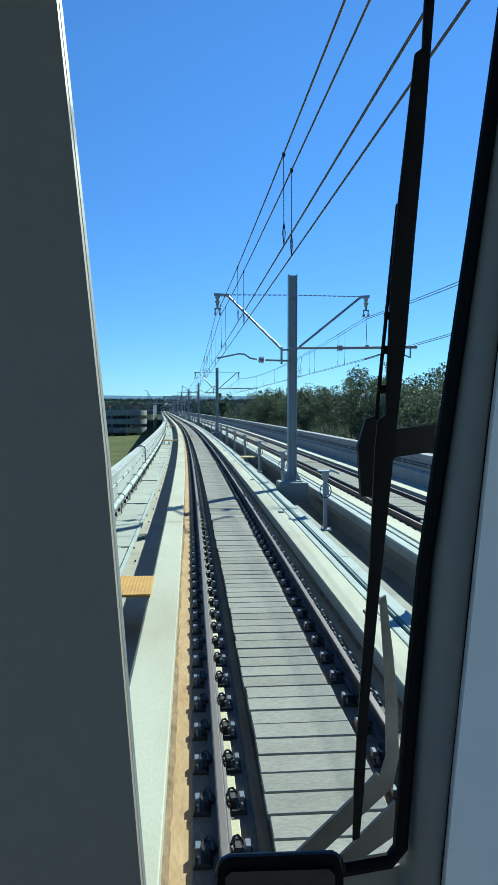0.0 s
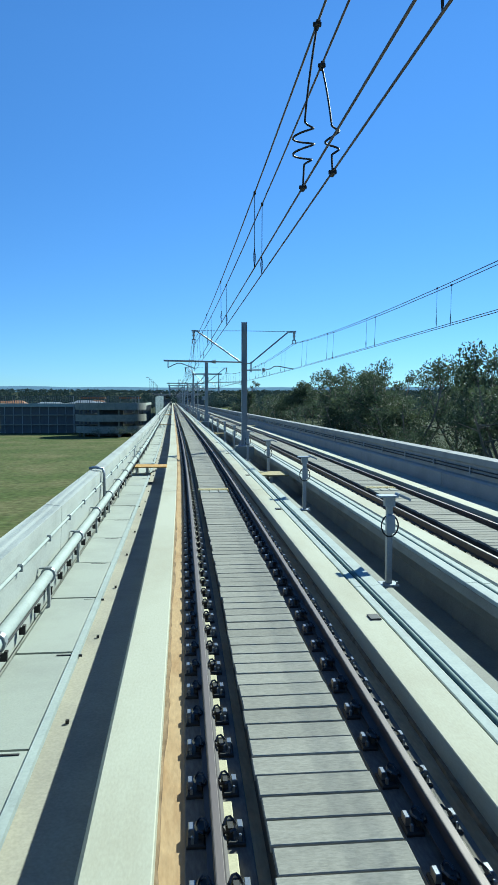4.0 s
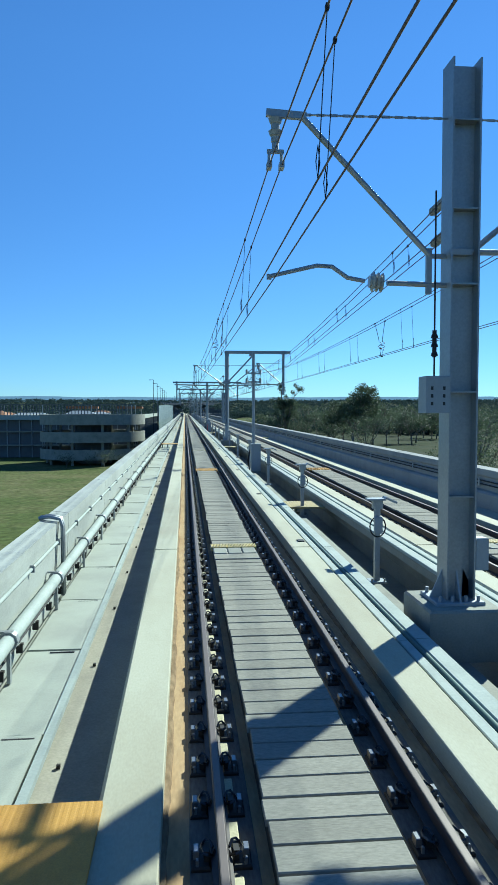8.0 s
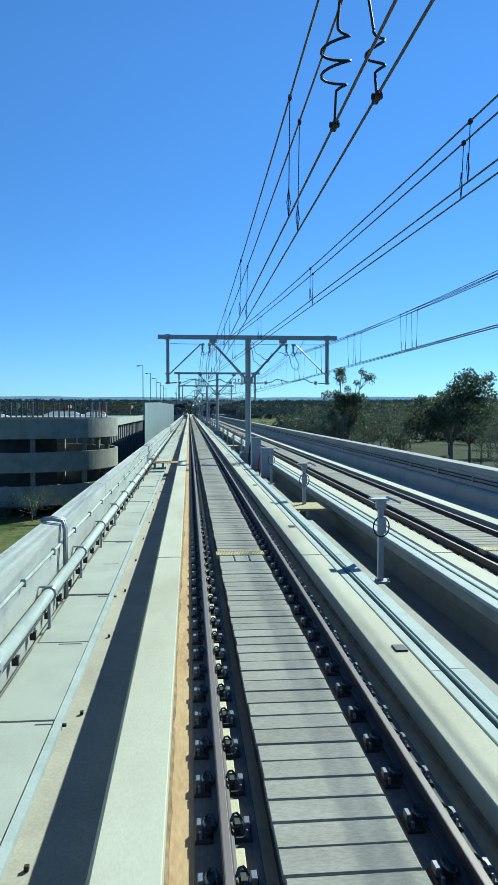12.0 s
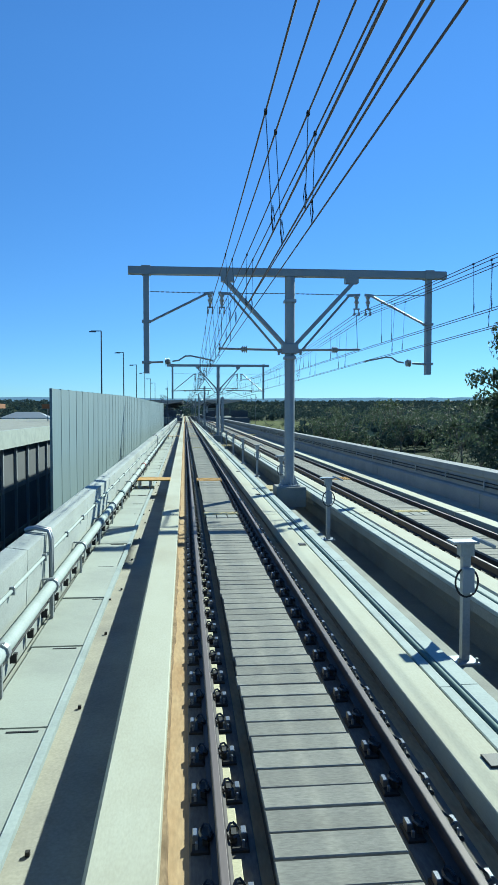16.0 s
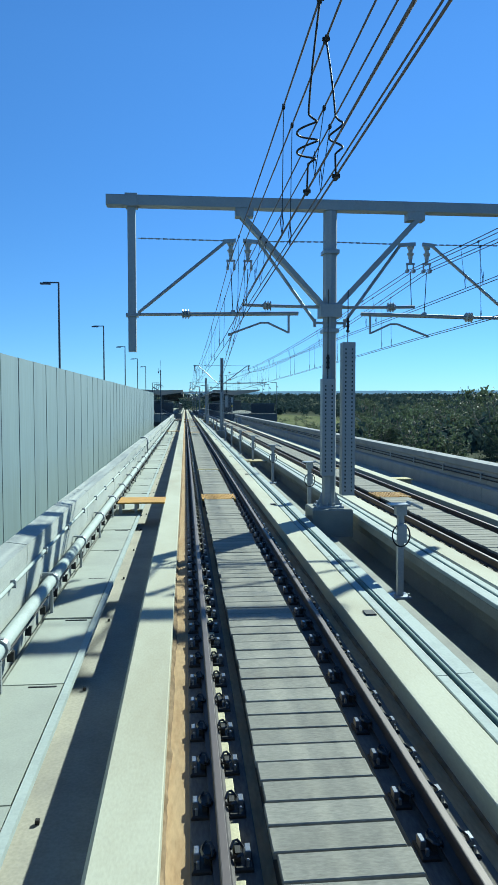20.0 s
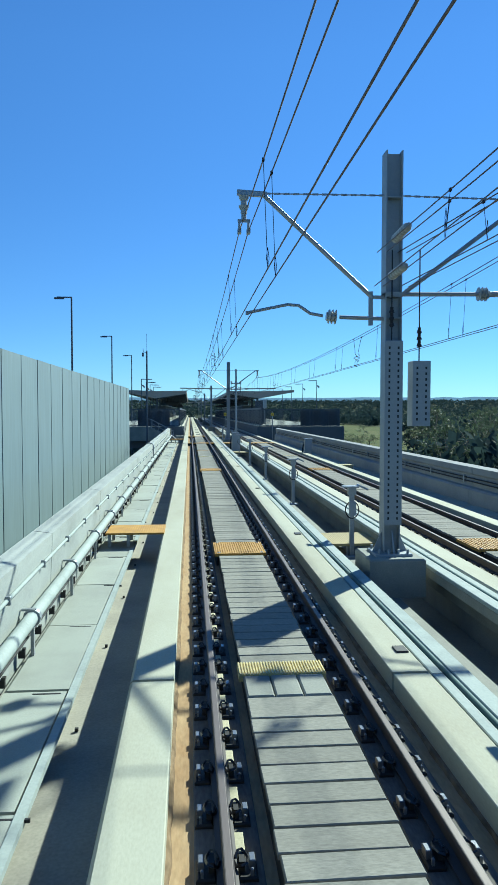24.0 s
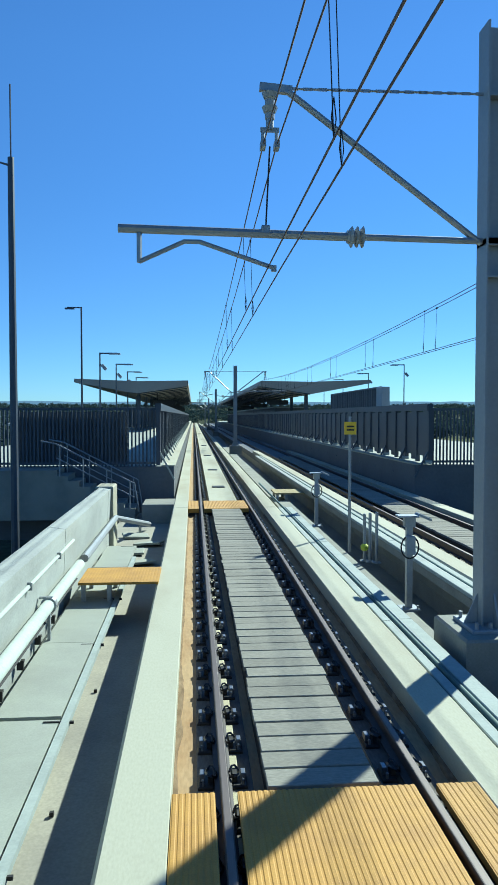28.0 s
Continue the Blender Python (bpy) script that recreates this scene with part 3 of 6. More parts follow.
for flip in (False, True):
    def at_side(o):
        return T2 - o if flip else o
    tray = tagged(new("cable_tray"), "pale blue-grey lidded cable tray beside the kerb", "cable tray")
    lid = [(1.785, -0.06), (1.985, -0.06), (1.985, -0.012), (1.975, -0.002), (1.795, -0.002), (1.785, -0.012)]
    strip = [(1.575, -0.09), (1.70, -0.09), (1.70, -0.028), (1.69, -0.02), (1.585, -0.02), (1.575, -0.028)]
    body = [(1.57, -0.615 if not flip else -0.069), (1.96, -0.615 if not flip else -0.069), (1.96, -0.062), (1.79, -0.062), (1.79, -0.067), (1.57, -0.067)]
    part("trough", Shape().sweep(mirror(body) if flip else body, Y0, Y_STATION + (28 if flip else 0)), CONC, tray)
    along("conduit_pipe", TEAL, "dark teal conduit lying in the slot of the tray", "pipe", [(at_side(1.743), -0.03)], 0.034, Y0, Y_STATION + 8, 8)
    for a, b in zip(cuts, cuts[1:]):
        if b > Y_STATION + (36 if flip else 10):
            break
        b = min(b, Y_STATION + 28)
        step = (b - a) / 6
        for i in range(6):
            part("tray_lid", Shape().sweep(mirror(lid) if flip else lid, a + i * step + 0.008, a + (i + 1) * step - 0.008), PIPE, tray)
            part("tray_strip", Shape().sweep(mirror(strip) if flip else strip, a + i * step + 0.008, a + (i + 1) * step - 0.008), PIPE, tray)
    if flip:
        run = along("service_cable", CABLE, "pair of dark cables clipped along the far parapet", "cable", [(T2 + 3.045, 0.44), (T2 + 3.05, 0.55)], 0.022, Y0, Y_STATION - 4, 6)
        clip_me = Shape().box(-0.05, 0.035, -0.03, 0.03, -0.12, 0.12, bevel=0.008).mesh("cable_clip", PAINT)
        y = Y0 + 1.5
        while y < Y_STATION - 6:
            ob = new("cable_clip", clip_me)
            ob.parent = run
            ob.matrix_world = spot(y, T2 + 3.055, 0.495)
            y += 3.3
        continue
    rail_pipe = along("conduit_pipe", PIPE, "pale conduit pipe clamped to the inside of the parapet", "pipe", [(at_side(-2.94), 0.20)], 0.085, Y0, Y_STATION - 9, 10)
    along("service_cable", CABLE, "dark thin cable clipped along the parapet foot", "cable", [(at_side(-3.0), -0.05)], 0.02, Y0, Y_STATION - 9, 5)
    bracket_me = Shape().box(-0.02, 0.02, -0.03, 0.03, -0.48, -0.06).box(-0.13, 0.05, -0.03, 0.03, 0.085, 0.11).mesh("bracket", GALV)
    collar_me = Shape().tube([(0, -0.05, 0), (0, 0.05, 0)], 0.112, 10).mesh("collar", GALV)
    y = Y0 + 1
    while y < Y_STATION - 10:
        for nm, me in (("bracket", bracket_me), ("collar", collar_me)):
            ob = new(nm, me)
            ob.parent = rail_pipe
            ob.matrix_world = spot(y, -2.94, 0.20)
        y += 2.95


# a thin conduit under the parapet's coping, its saddles, cable cleats at the foot and a few risers
conduit = along("conduit_pipe", PIPE, "thin pale conduit under the parapet coping", "pipe", [(-3.045, 0.62)], 0.028, Y0, Y_STATION - 9, 6)
saddle_me = Shape().box(-0.035, 0.04, -0.022, 0.022, -0.05, 0.05, bevel=0.008).mesh("saddle", GALV)
lot = Shape()
for i in range(int((Y_STATION - 10 - Y0) / 0.95)):
    m = spot(Y0 + 0.95 * i, -3.05, -0.20)
    for x0, x1, y0, y1, z0, z1 in ((-0.03, 0.05, -0.022, 0.022, -0.06, 0.03), (0.015, 0.055, -0.034, 0.034, 0.031, 0.06)):
        lot.box(x0, x1, y0, y1, z0, z1, m)
tagged(part("cable_cleat", lot, IRON), "dark cable cleats along the foot of the parapet", "cleat", kind="stuff")
y = Y0 + 2.4
while y < Y_STATION - 10:
    ob = new("saddle", saddle_me)
    ob.parent = conduit
    ob.matrix_world = spot(y, -3.045, 0.62)
    y += 1.97
for y in (33.0, 102.0, 171.5, 243.0, 309.5, 352.0, 396.0, 455.0):
    t = tagged(part("riser_pipe", Shape().tube([(-3.36, 0, 0.99), (-3.2, 0, 1.02), (-3.02, 0, 0.98), (-2.985, 0, 0.85), (-2.985, 0, -0.28)], 0.032, 8)
                    .tube([(-3.36, 0.11, 0.99), (-3.2, 0.11, 1.02), (-3.02, 0.11, 0.98), (-2.985, 0.11, 0.85), (-2.985, 0.11, -0.28)], 0.032, 8), GALV, None, "", True),
               "pair of grey riser pipes bent over the parapet", "pipe", "riser pipes")
    t.matrix_world = spot(y)


# coloured sleeves on the parapet pipe
for y, m in ((321.0, TEAL), (333.0, RED)):
    t = tagged(part("pipe_sleeve", Shape().tube([(0, -0.16, 0), (0, 0.16, 0)], 0.108, 12), m), "coloured sleeve wrapped round the parapet pipe", "sleeve", "pipe sleeves")
    t.matrix_world = spot(y, -2.94, 0.20)


# small dark flat blocks on the kerb and bolts at the walkway edge
rnd = random.Random(11)
for i in range(56):
    y = Y0 + 9.2 * i + rnd.uniform(-0.8, 0.8)
    if y > Y_STATION - 12:
        break
    t = tagged(part("kerb_plate", Shape().box(-0.07, 0.07, -0.10, 0.10, 0.0, 0.02, bevel=0.004), IRON), "small dark flat block on the kerb", "plate", "kerb plates")
    t.matrix_world = spot(y, 1.44, 0.001)
bolts = Shape()
for i in range(int((Y_STATION - 10 - Y0) / 2.7)):
    bolts.box(-2.20, -2.165, -0.018, 0.018, -0.617, -0.580, spot(Y0 + 2.7 * i))
tagged(part("anchor_bolt", bolts, IRON), "small dark anchor bolts along the walkway foot", "bolt", kind="stuff")


# ---- T-shaped radio posts between the tracks ----
def radio_post():
    t = thing("radio_post", Matrix(), "galvanised T-shaped post with a cable loop between the tracks", "post", "radio posts")
    part("foot_plate", Shape().box(-0.16, 0.16, -0.16, 0.16, -0.499, -0.465, bevel=0.01), GALV, t)
    for a in (-0.12, 0.12):
        part("bolt", Shape().tube([(a, -0.12, -0.48), (a, -0.12, -0.41)], 0.018, 6), GALV, t)
    part("stem", Shape().box(-0.05, 0.05, -0.05, 0.05, -0.467, 1.06), GALV, t)
    part("top_plate", Shape().box(-0.21, 0.13, -0.13, 0.13, 1.065, 1.095, bevel=0.008), GALV, t)
    part("antenna", Shape().box(-0.12, 0.12, -0.11, 0.11, 0.0, 0.05, pose(0.235, 0.0, 1.045, 0, 24, 0), 0.015), PAINT, t)
    part("neck_bracket", Shape().box(-0.09, 0.09, -0.07, 0.07, 0.90, 1.064), GALV, t)
    part("junction_box", Shape().box(-0.075, 0.075, -0.12, -0.04, 0.44, 0.76, bevel=0.02), PAINT, t)
    loop = [(0.15 * math.sin(a) * (1 if k else -1), -0.05, 0.56 + 0.19 * math.cos(a)) for k in (1,) for a in [math.pi * i / 10 for i in range(11)]]
    part("cable_loop", Shape().tube(loop, 0.014, 5), CABLE, t, smooth=True)
    loop = [(-p[0], p[1], p[2]) for p in loop]
    part("cable_loop", Shape().tube(loop, 0.014, 5), CABLE, t, smooth=True)
    return t


first_post = radio_post()
anchors = [(0, 18.2), (19, 181.4), (32, 298.7), (41, 378.3), (46, 422.0), (54, 494.3)]
post_ys = []
for i in range(-3, 55):
    for (i0, a), (i1, b) in zip(anchors, anchors[1:]):
        if i <= i1:
            break
    post_ys.append(a + (b - a) * (i - i0) / (i1 - i0))
first_post.matrix_world = spot(post_ys[0], MID)
for y in post_ys[1:]:
    if abs(y - 485.5) > 0.1:
        copy_thing(first_post, spot(y, MID))


# ---- overhead line: masts, brackets, wires ----
def chain(s, a, b, size=0.035):
    a, b = Vector(a), Vector(b)
    n = max(4, int((b - a).length / 0.085))
    for i in range(n):
        p, q = a.lerp(b, i / n), a.lerp(b, (i + 1.25) / n)
        if i % 2:
            s.bar(p, q, size, 0.012)
        else:
            s.bar(p, q, 0.012, size)


def insulator(s, a, b, radius=0.1, sheds=3):
    """A short ribbed insulator lying between a and b."""
    a, b = Vector(a), Vector(b)
    for i in range(sheds):
        m = a.lerp(b, (i + 0.5) / sheds)
        d = (b - a).normalized() * (b - a).length / sheds * 0.36
        s.tube([m - d, m, m + d * 0.3], radius, 10, radius * 0.55)
    s.tube([a, b], radius * 0.6, 8)


def bracket(parent, xs, xc, wire, kind, z_top=6.56, z_strut=4.80, tip=None, root=0.36, zb=4.88, steady=0.05):
    """A cantilever from a support at xs to the track centred on xc; wire: where the messenger hangs, towards the support.

    pull: the steady arm hangs from a short tube; push: from a long boom past the wires; tail: a plain tube for wires that leave.
    """
    k = 1.0 if xs > xc else -1.0
    reach = abs(xs - xc)
    if kind == "push" and root > 0.2:
        z_strut, root = zb - 0.05, 0.16
    tip = wire + (tip if tip is not None else {"pull": 0.36, "push": 0.22, "tail": 0.28}[kind])

    def at(off, z, y=0.0):
        return (xc + k * off, y, z)
    arm = tagged(new("bracket"), "")
    arm.parent = parent
    s = Shape()
    chain(s, at(tip, z_top + 0.02), at(reach - 0.16, z_top + 0.04))
    part("stay_chain", s, GALV, arm)
    part("strut", Shape().tube([at(tip, z_top - 0.02), at(reach - root, z_strut)], 0.040, 8), GALV, arm, "bright galvanised strut")
    part("arm_head", Shape().bar(at(wire - 0.12, z_top + 0.03), at(tip + 0.04, z_top), 0.07, 0.09), GALV, arm)
    low = {"pull": 4.42, "push": zb - 0.02, "tail": zb}[kind]
    if kind != "push" and root > 0.2:
        s = Shape().box(xs - k * 0.38 - 0.035, xs - k * 0.38 + 0.035, -0.03, 0.03, min(4.30 if kind != "tail" else zb - 0.1, z_strut - 0.1), z_strut + 0.1)
        for z in (z_strut, low):
            s.bar((xs - k * 0.12, 0, z), (xs - k * 0.38, 0, z), 0.05, 0.06)
        part("hinge_plate", s, PAINT, arm)
    else:
        for z in (z_strut, low) if abs(z_strut - low) > 0.1 else (low - 0.02,):
            part("hinge_clamp", Shape().box(xs - 0.15, xs + 0.15, -0.14, 0.14, z - 0.04, z + 0.04, bevel=0.01), PAINT, arm)
    s = Shape()
    insulator(s, at(wire, z_top - 0.02), at(wire, z_top - 0.34), 0.095, 2)
    part("insulator", s, PORCELAIN, arm)
    s = Shape().tube([at(wire, z_top - 0.34), at(wire, z_top - 0.46)], 0.045, 8)
    s.bar(at(wire - 0.11, z_top - 0.46), at(wire + 0.11, z_top - 0.46), 0.03, 0.05)
    for d in (-0.08, 0.08):
        s.tube([at(wire + d, z_top - 0.46), at(wire + d, z_top - 0.64)], 0.022, 6)
        s.box(*sorted((at(wire + d - 0.03, 0)[0], at(wire + d + 0.03, 0)[0])), -0.08, 0.08, z_top - 0.68, z_top - 0.60)
    part("yoke", s, PAINT, arm)
    if kind == "pull":
        part("registration_tube", Shape().tube([at(reach - 0.12, 4.42), at(1.69, 4.44)], 0.036, 8), GALV, arm)
        s = Shape()
        insulator(s, at(1.63, 4.44), at(1.45, 4.455), 0.135, 3)
        part("insulator", s, PORCELAIN, arm)
        s = Shape().tube([at(1.39, 4.46), at(1.16, 4.50), at(0.95, 4.64), at(0.75, 4.65), at(steady, 4.50)], 0.030, 6)
        part("steady_arm", s, PAINT, arm)
        part("wire_clamp", Shape().box(*sorted((at(steady - 0.03, 0)[0], at(steady + 0.03, 0)[0])), -0.02, 0.02, 4.46, 4.53), PAINT, arm)
        return arm
    i0, i1 = (1.04, 0.84) if kind == "push" and root < 0.2 else (1.16, 0.96)
    part("boom_root", Shape().tube([at(reach - 0.12, zb - 0.02), at(i0 - 0.02, zb)], 0.04, 8), GALV, arm)
    s = Shape()
    insulator(s, at(i0, zb), at(i1, zb), 0.13, 3)
    part("insulator", s, PORCELAIN, arm)
    if kind == "tail":
        part("boom", Shape().tube([at(i1 + 0.02, zb), at(wire - 0.12, zb + 0.02)], 0.04, 8), GALV, arm)
        part("hanger", Shape().tube([at(wire, z_top - 0.65), at(wire - 0.04, zb)], 0.010, 4), CABLE, arm)
        return arm
    end = -1.84
    part("boom", Shape().tube([at(i1 + 0.01, zb), at(end, zb + 0.05)], 0.052, 8), GALV, arm)
    part("drop_tube", Shape().tube([at(-1.60, zb), at(-1.60, 4.54)], 0.03, 6), GALV, arm)
    s = Shape().tube([at(-1.60, 4.55), at(-1.08, 4.79), at(-0.9, 4.79), at(steady, 4.50)], 0.028, 6)
    part("steady_arm", s, PAINT, arm)
    part("wire_clamp", Shape().box(*sorted((at(steady - 0.03, 0)[0], at(steady + 0.03, 0)[0])), -0.02, 0.02, 4.46, 4.53), PAINT, arm)
    part("hanger", Shape().tube([at(wire, z_top - 0.65), at(wire - 0.05, zb)], 0.010, 4), CABLE, arm)
    part("boom_clamp", Shape().box(*sorted((at(wire - 0.10, 0)[0], at(wire, 0)[0])), -0.05, 0.05, zb + 0.02, zb + 0.11, bevel=0.01), GALV, arm)
    return arm


# where the messenger and the contact wires run beside the track's centre, towards the masts
STAGGER = {-23.0: (0.49, 0.47), 24.3: (0.02, 0.035), 76.0: (0.32, 0.28), 123.2: (-0.18, -0.12), 169.0: (0.20, 0.12), 221.0: (-0.13, -0.11), 428.0: (-0.02, 0.04), 482.0: (-0.08, -0.03)}
# wires of the first length at the portals: messenger, contact, height of the contact wire
LEAVING = {275.0: (0.28, 0.20, 4.49), 323.1: (0.30, 0.30, 4.84), 375.5: (0.58, 0.46, 5.16)}
JOINING = {275.0: (-0.15, -0.10), 323.1: (-0.10, -0.02), 375.5: (0.16, 0.12)}


def mast(y, left_kind, right_kind, top=7.1, beam=None, left=True, weights=(), rise=0.0, heavy=False):
    """A mast on its block between the tracks, seen with its brackets; x is measured from our track."""
    label = "grey steel overhead-line portal on a concrete block between tracks" if beam else "grey steel overhead-line mast with brackets on both sides"
    t = thing("overhead_line_mast", spot(y), label, "mast", "overhead line masts")
    part("block", Shape().box(MID - 0.5, MID + 0.5, -0.55, 0.55, -0.499, 0.18, bevel=0.03), CONC, t, "concrete foundation block")
    part("base_plate", Shape().box(MID - 0.33, MID + 0.33, -0.33, 0.33, 0.178, 0.225, bevel=0.01), PAINT, t)
    for a in (-0.26, -0.09, 0.09, 0.26):
        for b in (-0.26, 0.26):
            part("anchor_bolt", Shape().tube([(MID + a, b, 0.2), (MID + a, b, 0.30)], 0.025, 6), PAINT, t)
    s = Shape()
    for k in range(4):
        m = pose(MID, 0, 0, 0, 0, 90 * k)
        s.add([m @ Vector(p) for p in ((0.13, -0.012, 0.22), (0.32, -0.012, 0.22), (0.14, -0.012, 0.62), (0.13, 0.012, 0.22), (0.32, 0.012, 0.22), (0.14, 0.012, 0.62))],
              [(0, 1, 2), (5, 4, 3), (1, 4, 5, 2), (0, 2, 5, 3)])
    part("gusset", s, PAINT, t)
    r, pts = (0.175 if beam else 0.15), []
    s = Shape().turned(MID, 0, [(r, 0.22), (r, top if not beam else beam - 0.15), (r * 0.9, (top if not beam else beam - 0.15) + 0.02)], 8)
    if heavy:       # an open rolled section, its flanges along the track
        s = Shape().box(MID - 0.145, MID - 0.122, -0.19, 0.19, 0.22, top).box(MID + 0.222, MID + 0.245, -0.19, 0.19, 0.22, top)
        s.box(MID - 0.122, MID + 0.222, -0.012, 0.012, 0.22, top - 0.04)
        for z in (1.6, 3.0, 4.42, 5.4, 6.54):
            s.box(MID - 0.122, MID + 0.222, -0.17, 0.17, z - 0.012, z + 0.012)
        part("terminal_box", Shape().box(MID + 0.25, MID + 0.42, -0.2, 0.0, 0.62, 1.05, bevel=0.015), PAINT, t)
    elif not beam:  # a rolled section, its flanges along the track
        s = Shape().box(MID - 0.150, MID - 0.128, -0.15, 0.15, 0.22, top).box(MID + 0.128, MID + 0.150, -0.15, 0.15, 0.22, top).box(MID - 0.128, MID + 0.128, -0.010, 0.010, 0.22, top - 0.02)
        for z in (4.42, 4.80, 6.54):
            s.box(MID - 0.128, MID + 0.128, -0.14, 0.14, z - 0.01, z + 0.01)
    part("column", s, GALV if heavy else PAINT, t)
    for z in (6.54, 4.60) if beam else ():
        part("collar", Shape().box(MID - 0.2, MID + 0.2, -0.2, 0.2, z - 0.05, z + 0.05, bevel=0.01), GALV, t)
    for xc, kind in ((0.0, left_kind), (T2, right_kind)):
        if y in LEAVING:
            m, c, z = LEAVING[y]
            bracket(t, MID, xc, m, kind, 6.76, zb=z + 0.05, steady=c)
        else:
            m, c = STAGGER.get(y, (0.05, 0.0))
            bracket(t, MID, xc, m, kind, 6.56 + rise, steady=c)
    if beam:
        x0, x1 = (-2.85 if left else MID - 0.2), T2 + 2.85
        part("beam", Shape().box(x0, x1, -0.16, 0.16, beam - 0.125, beam + 0.125, bevel=0.02), PAINT, t)
        for xd, ok in ((-2.25, left), (T2 + 2.25, True)):
            if not ok:
                continue
            part("drop_post", Shape().box(xd - 0.095, xd + 0.095, -0.11, 0.11, 4.35 if y == 275.0 else 4.05, beam - 0.125), PAINT, t)
            part("clamp", Shape().box(xd - 0.15, xd + 0.15, -0.19, 0.19, beam - 0.15, beam + 0.15), PAINT, t)
            m, c = JOINING.get(y, (0.0, 0.0))
            last = y in (221.0, 375.5)
            bracket(t, xd, 0.0 if xd < 0 else T2, -m, "push" if last else "pull", 6.76, 5.8 if y == 323.1 else 5.0, 0.15, 0.14, 4.98, -c)
        for k, ok in ((-1, left), (1, True)):
            if ok:
                for b in (-0.1, 0.1):
                    part("knee_brace", Shape().bar((MID + k * 0.15, b, beam - 2.5), (MID + k * 2.3, b, beam - 0.2), 0.09, 0.12), PAINT, t)
                part("brace_plate", Shape().box(MID + k * 2.15 - 0.22, MID + k * 2.15 + 0.22, -0.15, 0.15, beam - 0.33, beam - 0.127), PAINT, t)
        part("brace_collar", Shape().box(MID - 0.27, MID + 0.27, -0.22, 0.22, beam - 2.75, beam - 2.4, bevel=0.04), PAINT, t)
    for dx, z0, z1 in weights:
        g = part("weight_guard", Shape().box(MID + dx - 0.16, MID + dx + 0.16, -0.36, -0.06, z0, z1, bevel=0.01), PAINT, t, "perforated grey balance-weight guard")
        z = z0 + 0.1
        while z < z1 - 0.1:
            for a in (-0.08, 0.08):
                part("slot", Shape().box(MID + dx + a - 0.016, MID + dx + a + 0.016, -0.364, -0.35, z, z + 0.045), BLACK, g)
            z += 0.1
        w = Shape().tube([(MID + dx, -0.2, z1), (MID + dx, -0.2, 5.6)], 0.012, 5)
        insulator(w, (MID + dx, -0.2, z1 + 0.25), (MID + dx, -0.2, z1 + 0.6), 0.05, 3)
        part("weight_wire", w, CABLE, t)
    return t


mast(MASTS[0], "pull", "push", 7.4, rise=0.1)
mast(MASTS[1], "pull", "push")
mast(MASTS[2], "push", "pull")
mast(MASTS[3], "pull", "push", 7.32, None, True, [(-0.36, 2.72, 3.2)], heavy=True)
mast(MASTS[4], "push", "tail", beam=7.72, left=False, weights=[(-0.30, 1.6, 4.25)])
mast(MASTS[5], "pull", "pull", beam=7.2)
mast(MASTS[6], "tail", "tail", beam=7.5)
mast(MASTS[7], "tail", "tail", beam=7.68, weights=[(0.42, 0.5, 4.3), (-0.08, 1.0, 3.4)])
mast(MASTS[8], "pull", "push", 7.35, None, True, [(0.45, 2.5, 3.65), (-0.05, 0.75, 4.0)])
mast(MASTS[9], "push", "push", 7.4)
for i, y in enumerate(MASTS[10:]):
    mast(y, *(("push", "pull") if i % 2 else ("pull", "push")))
mast(-23.0, "push", "pull")


# slack feeder cables that loop from the first portal to the wires of the far track
for pts in ([(MID + 0.2, 6.95), (MID + 0.5, 6.2), (MID + 1.1, 5.85), (MID + 1.7, 6.35), (T2 - 0.15, 6.12)],
            [(MID + 0.2, 6.5), (MID + 0.35, 5.75), (MID + 0.75, 5.45), (MID + 1.2, 5.7), (MID + 1.45, 6.3)],
            [(T2 - 0.15, 6.12), (T2 + 0.05, 5.35), (T2 + 0.35, 5.2), (T2 + 0.5, 5.6), (T2 + 0.15, 6.1)],
            [(T2 + 0.15, 6.1), (T2 + 0.5, 6.6), (T2 + 0.8, 7.05)]):
    smooth = []
    for (x0, z0), (x1, z1) in zip(pts, pts[1:]):
        smooth += [((x0 + (x1 - x0) * u), -0.25 + 0.1 * math.sin(9 * (x0 + (x1 - x0) * u)), z0 + (z1 - z0) * (3 * u * u - 2 * u ** 3)) for u in (0, 0.25, 0.5, 0.75)]
    smooth.append((pts[-1][0], -0.25, pts[-1][1]))
    t = tagged(part("feeder_cable", Shape().tube(smooth, 0.016, 6), CABLE, None, "", True), "slack dark feeder cable looping below the portal beam", "cable", "feeder cables")
    t.matrix_world = spot(MASTS[5])


def chord(stops, y, sag, d=0.0, flip=False):
    """A place on a wire that runs straight from stop to stop (y, off, z) and hangs by sag in each span; d shifts it across."""
    for (y0, x0, z0), (y1, x1, z1) in zip(stops, stops[1:]):
        if y <= y1:
            break
    u = (y - y0) / (y1 - y0)
    a, b = (on_line(yy, T2 - x - d if flip else x + d, z) for yy, x, z in ((y0, x0, z0), (y1, x1, z1)))
    return a.lerp(b, u) - Vector((0, 0, 4 * sag * u * (1 - u)))


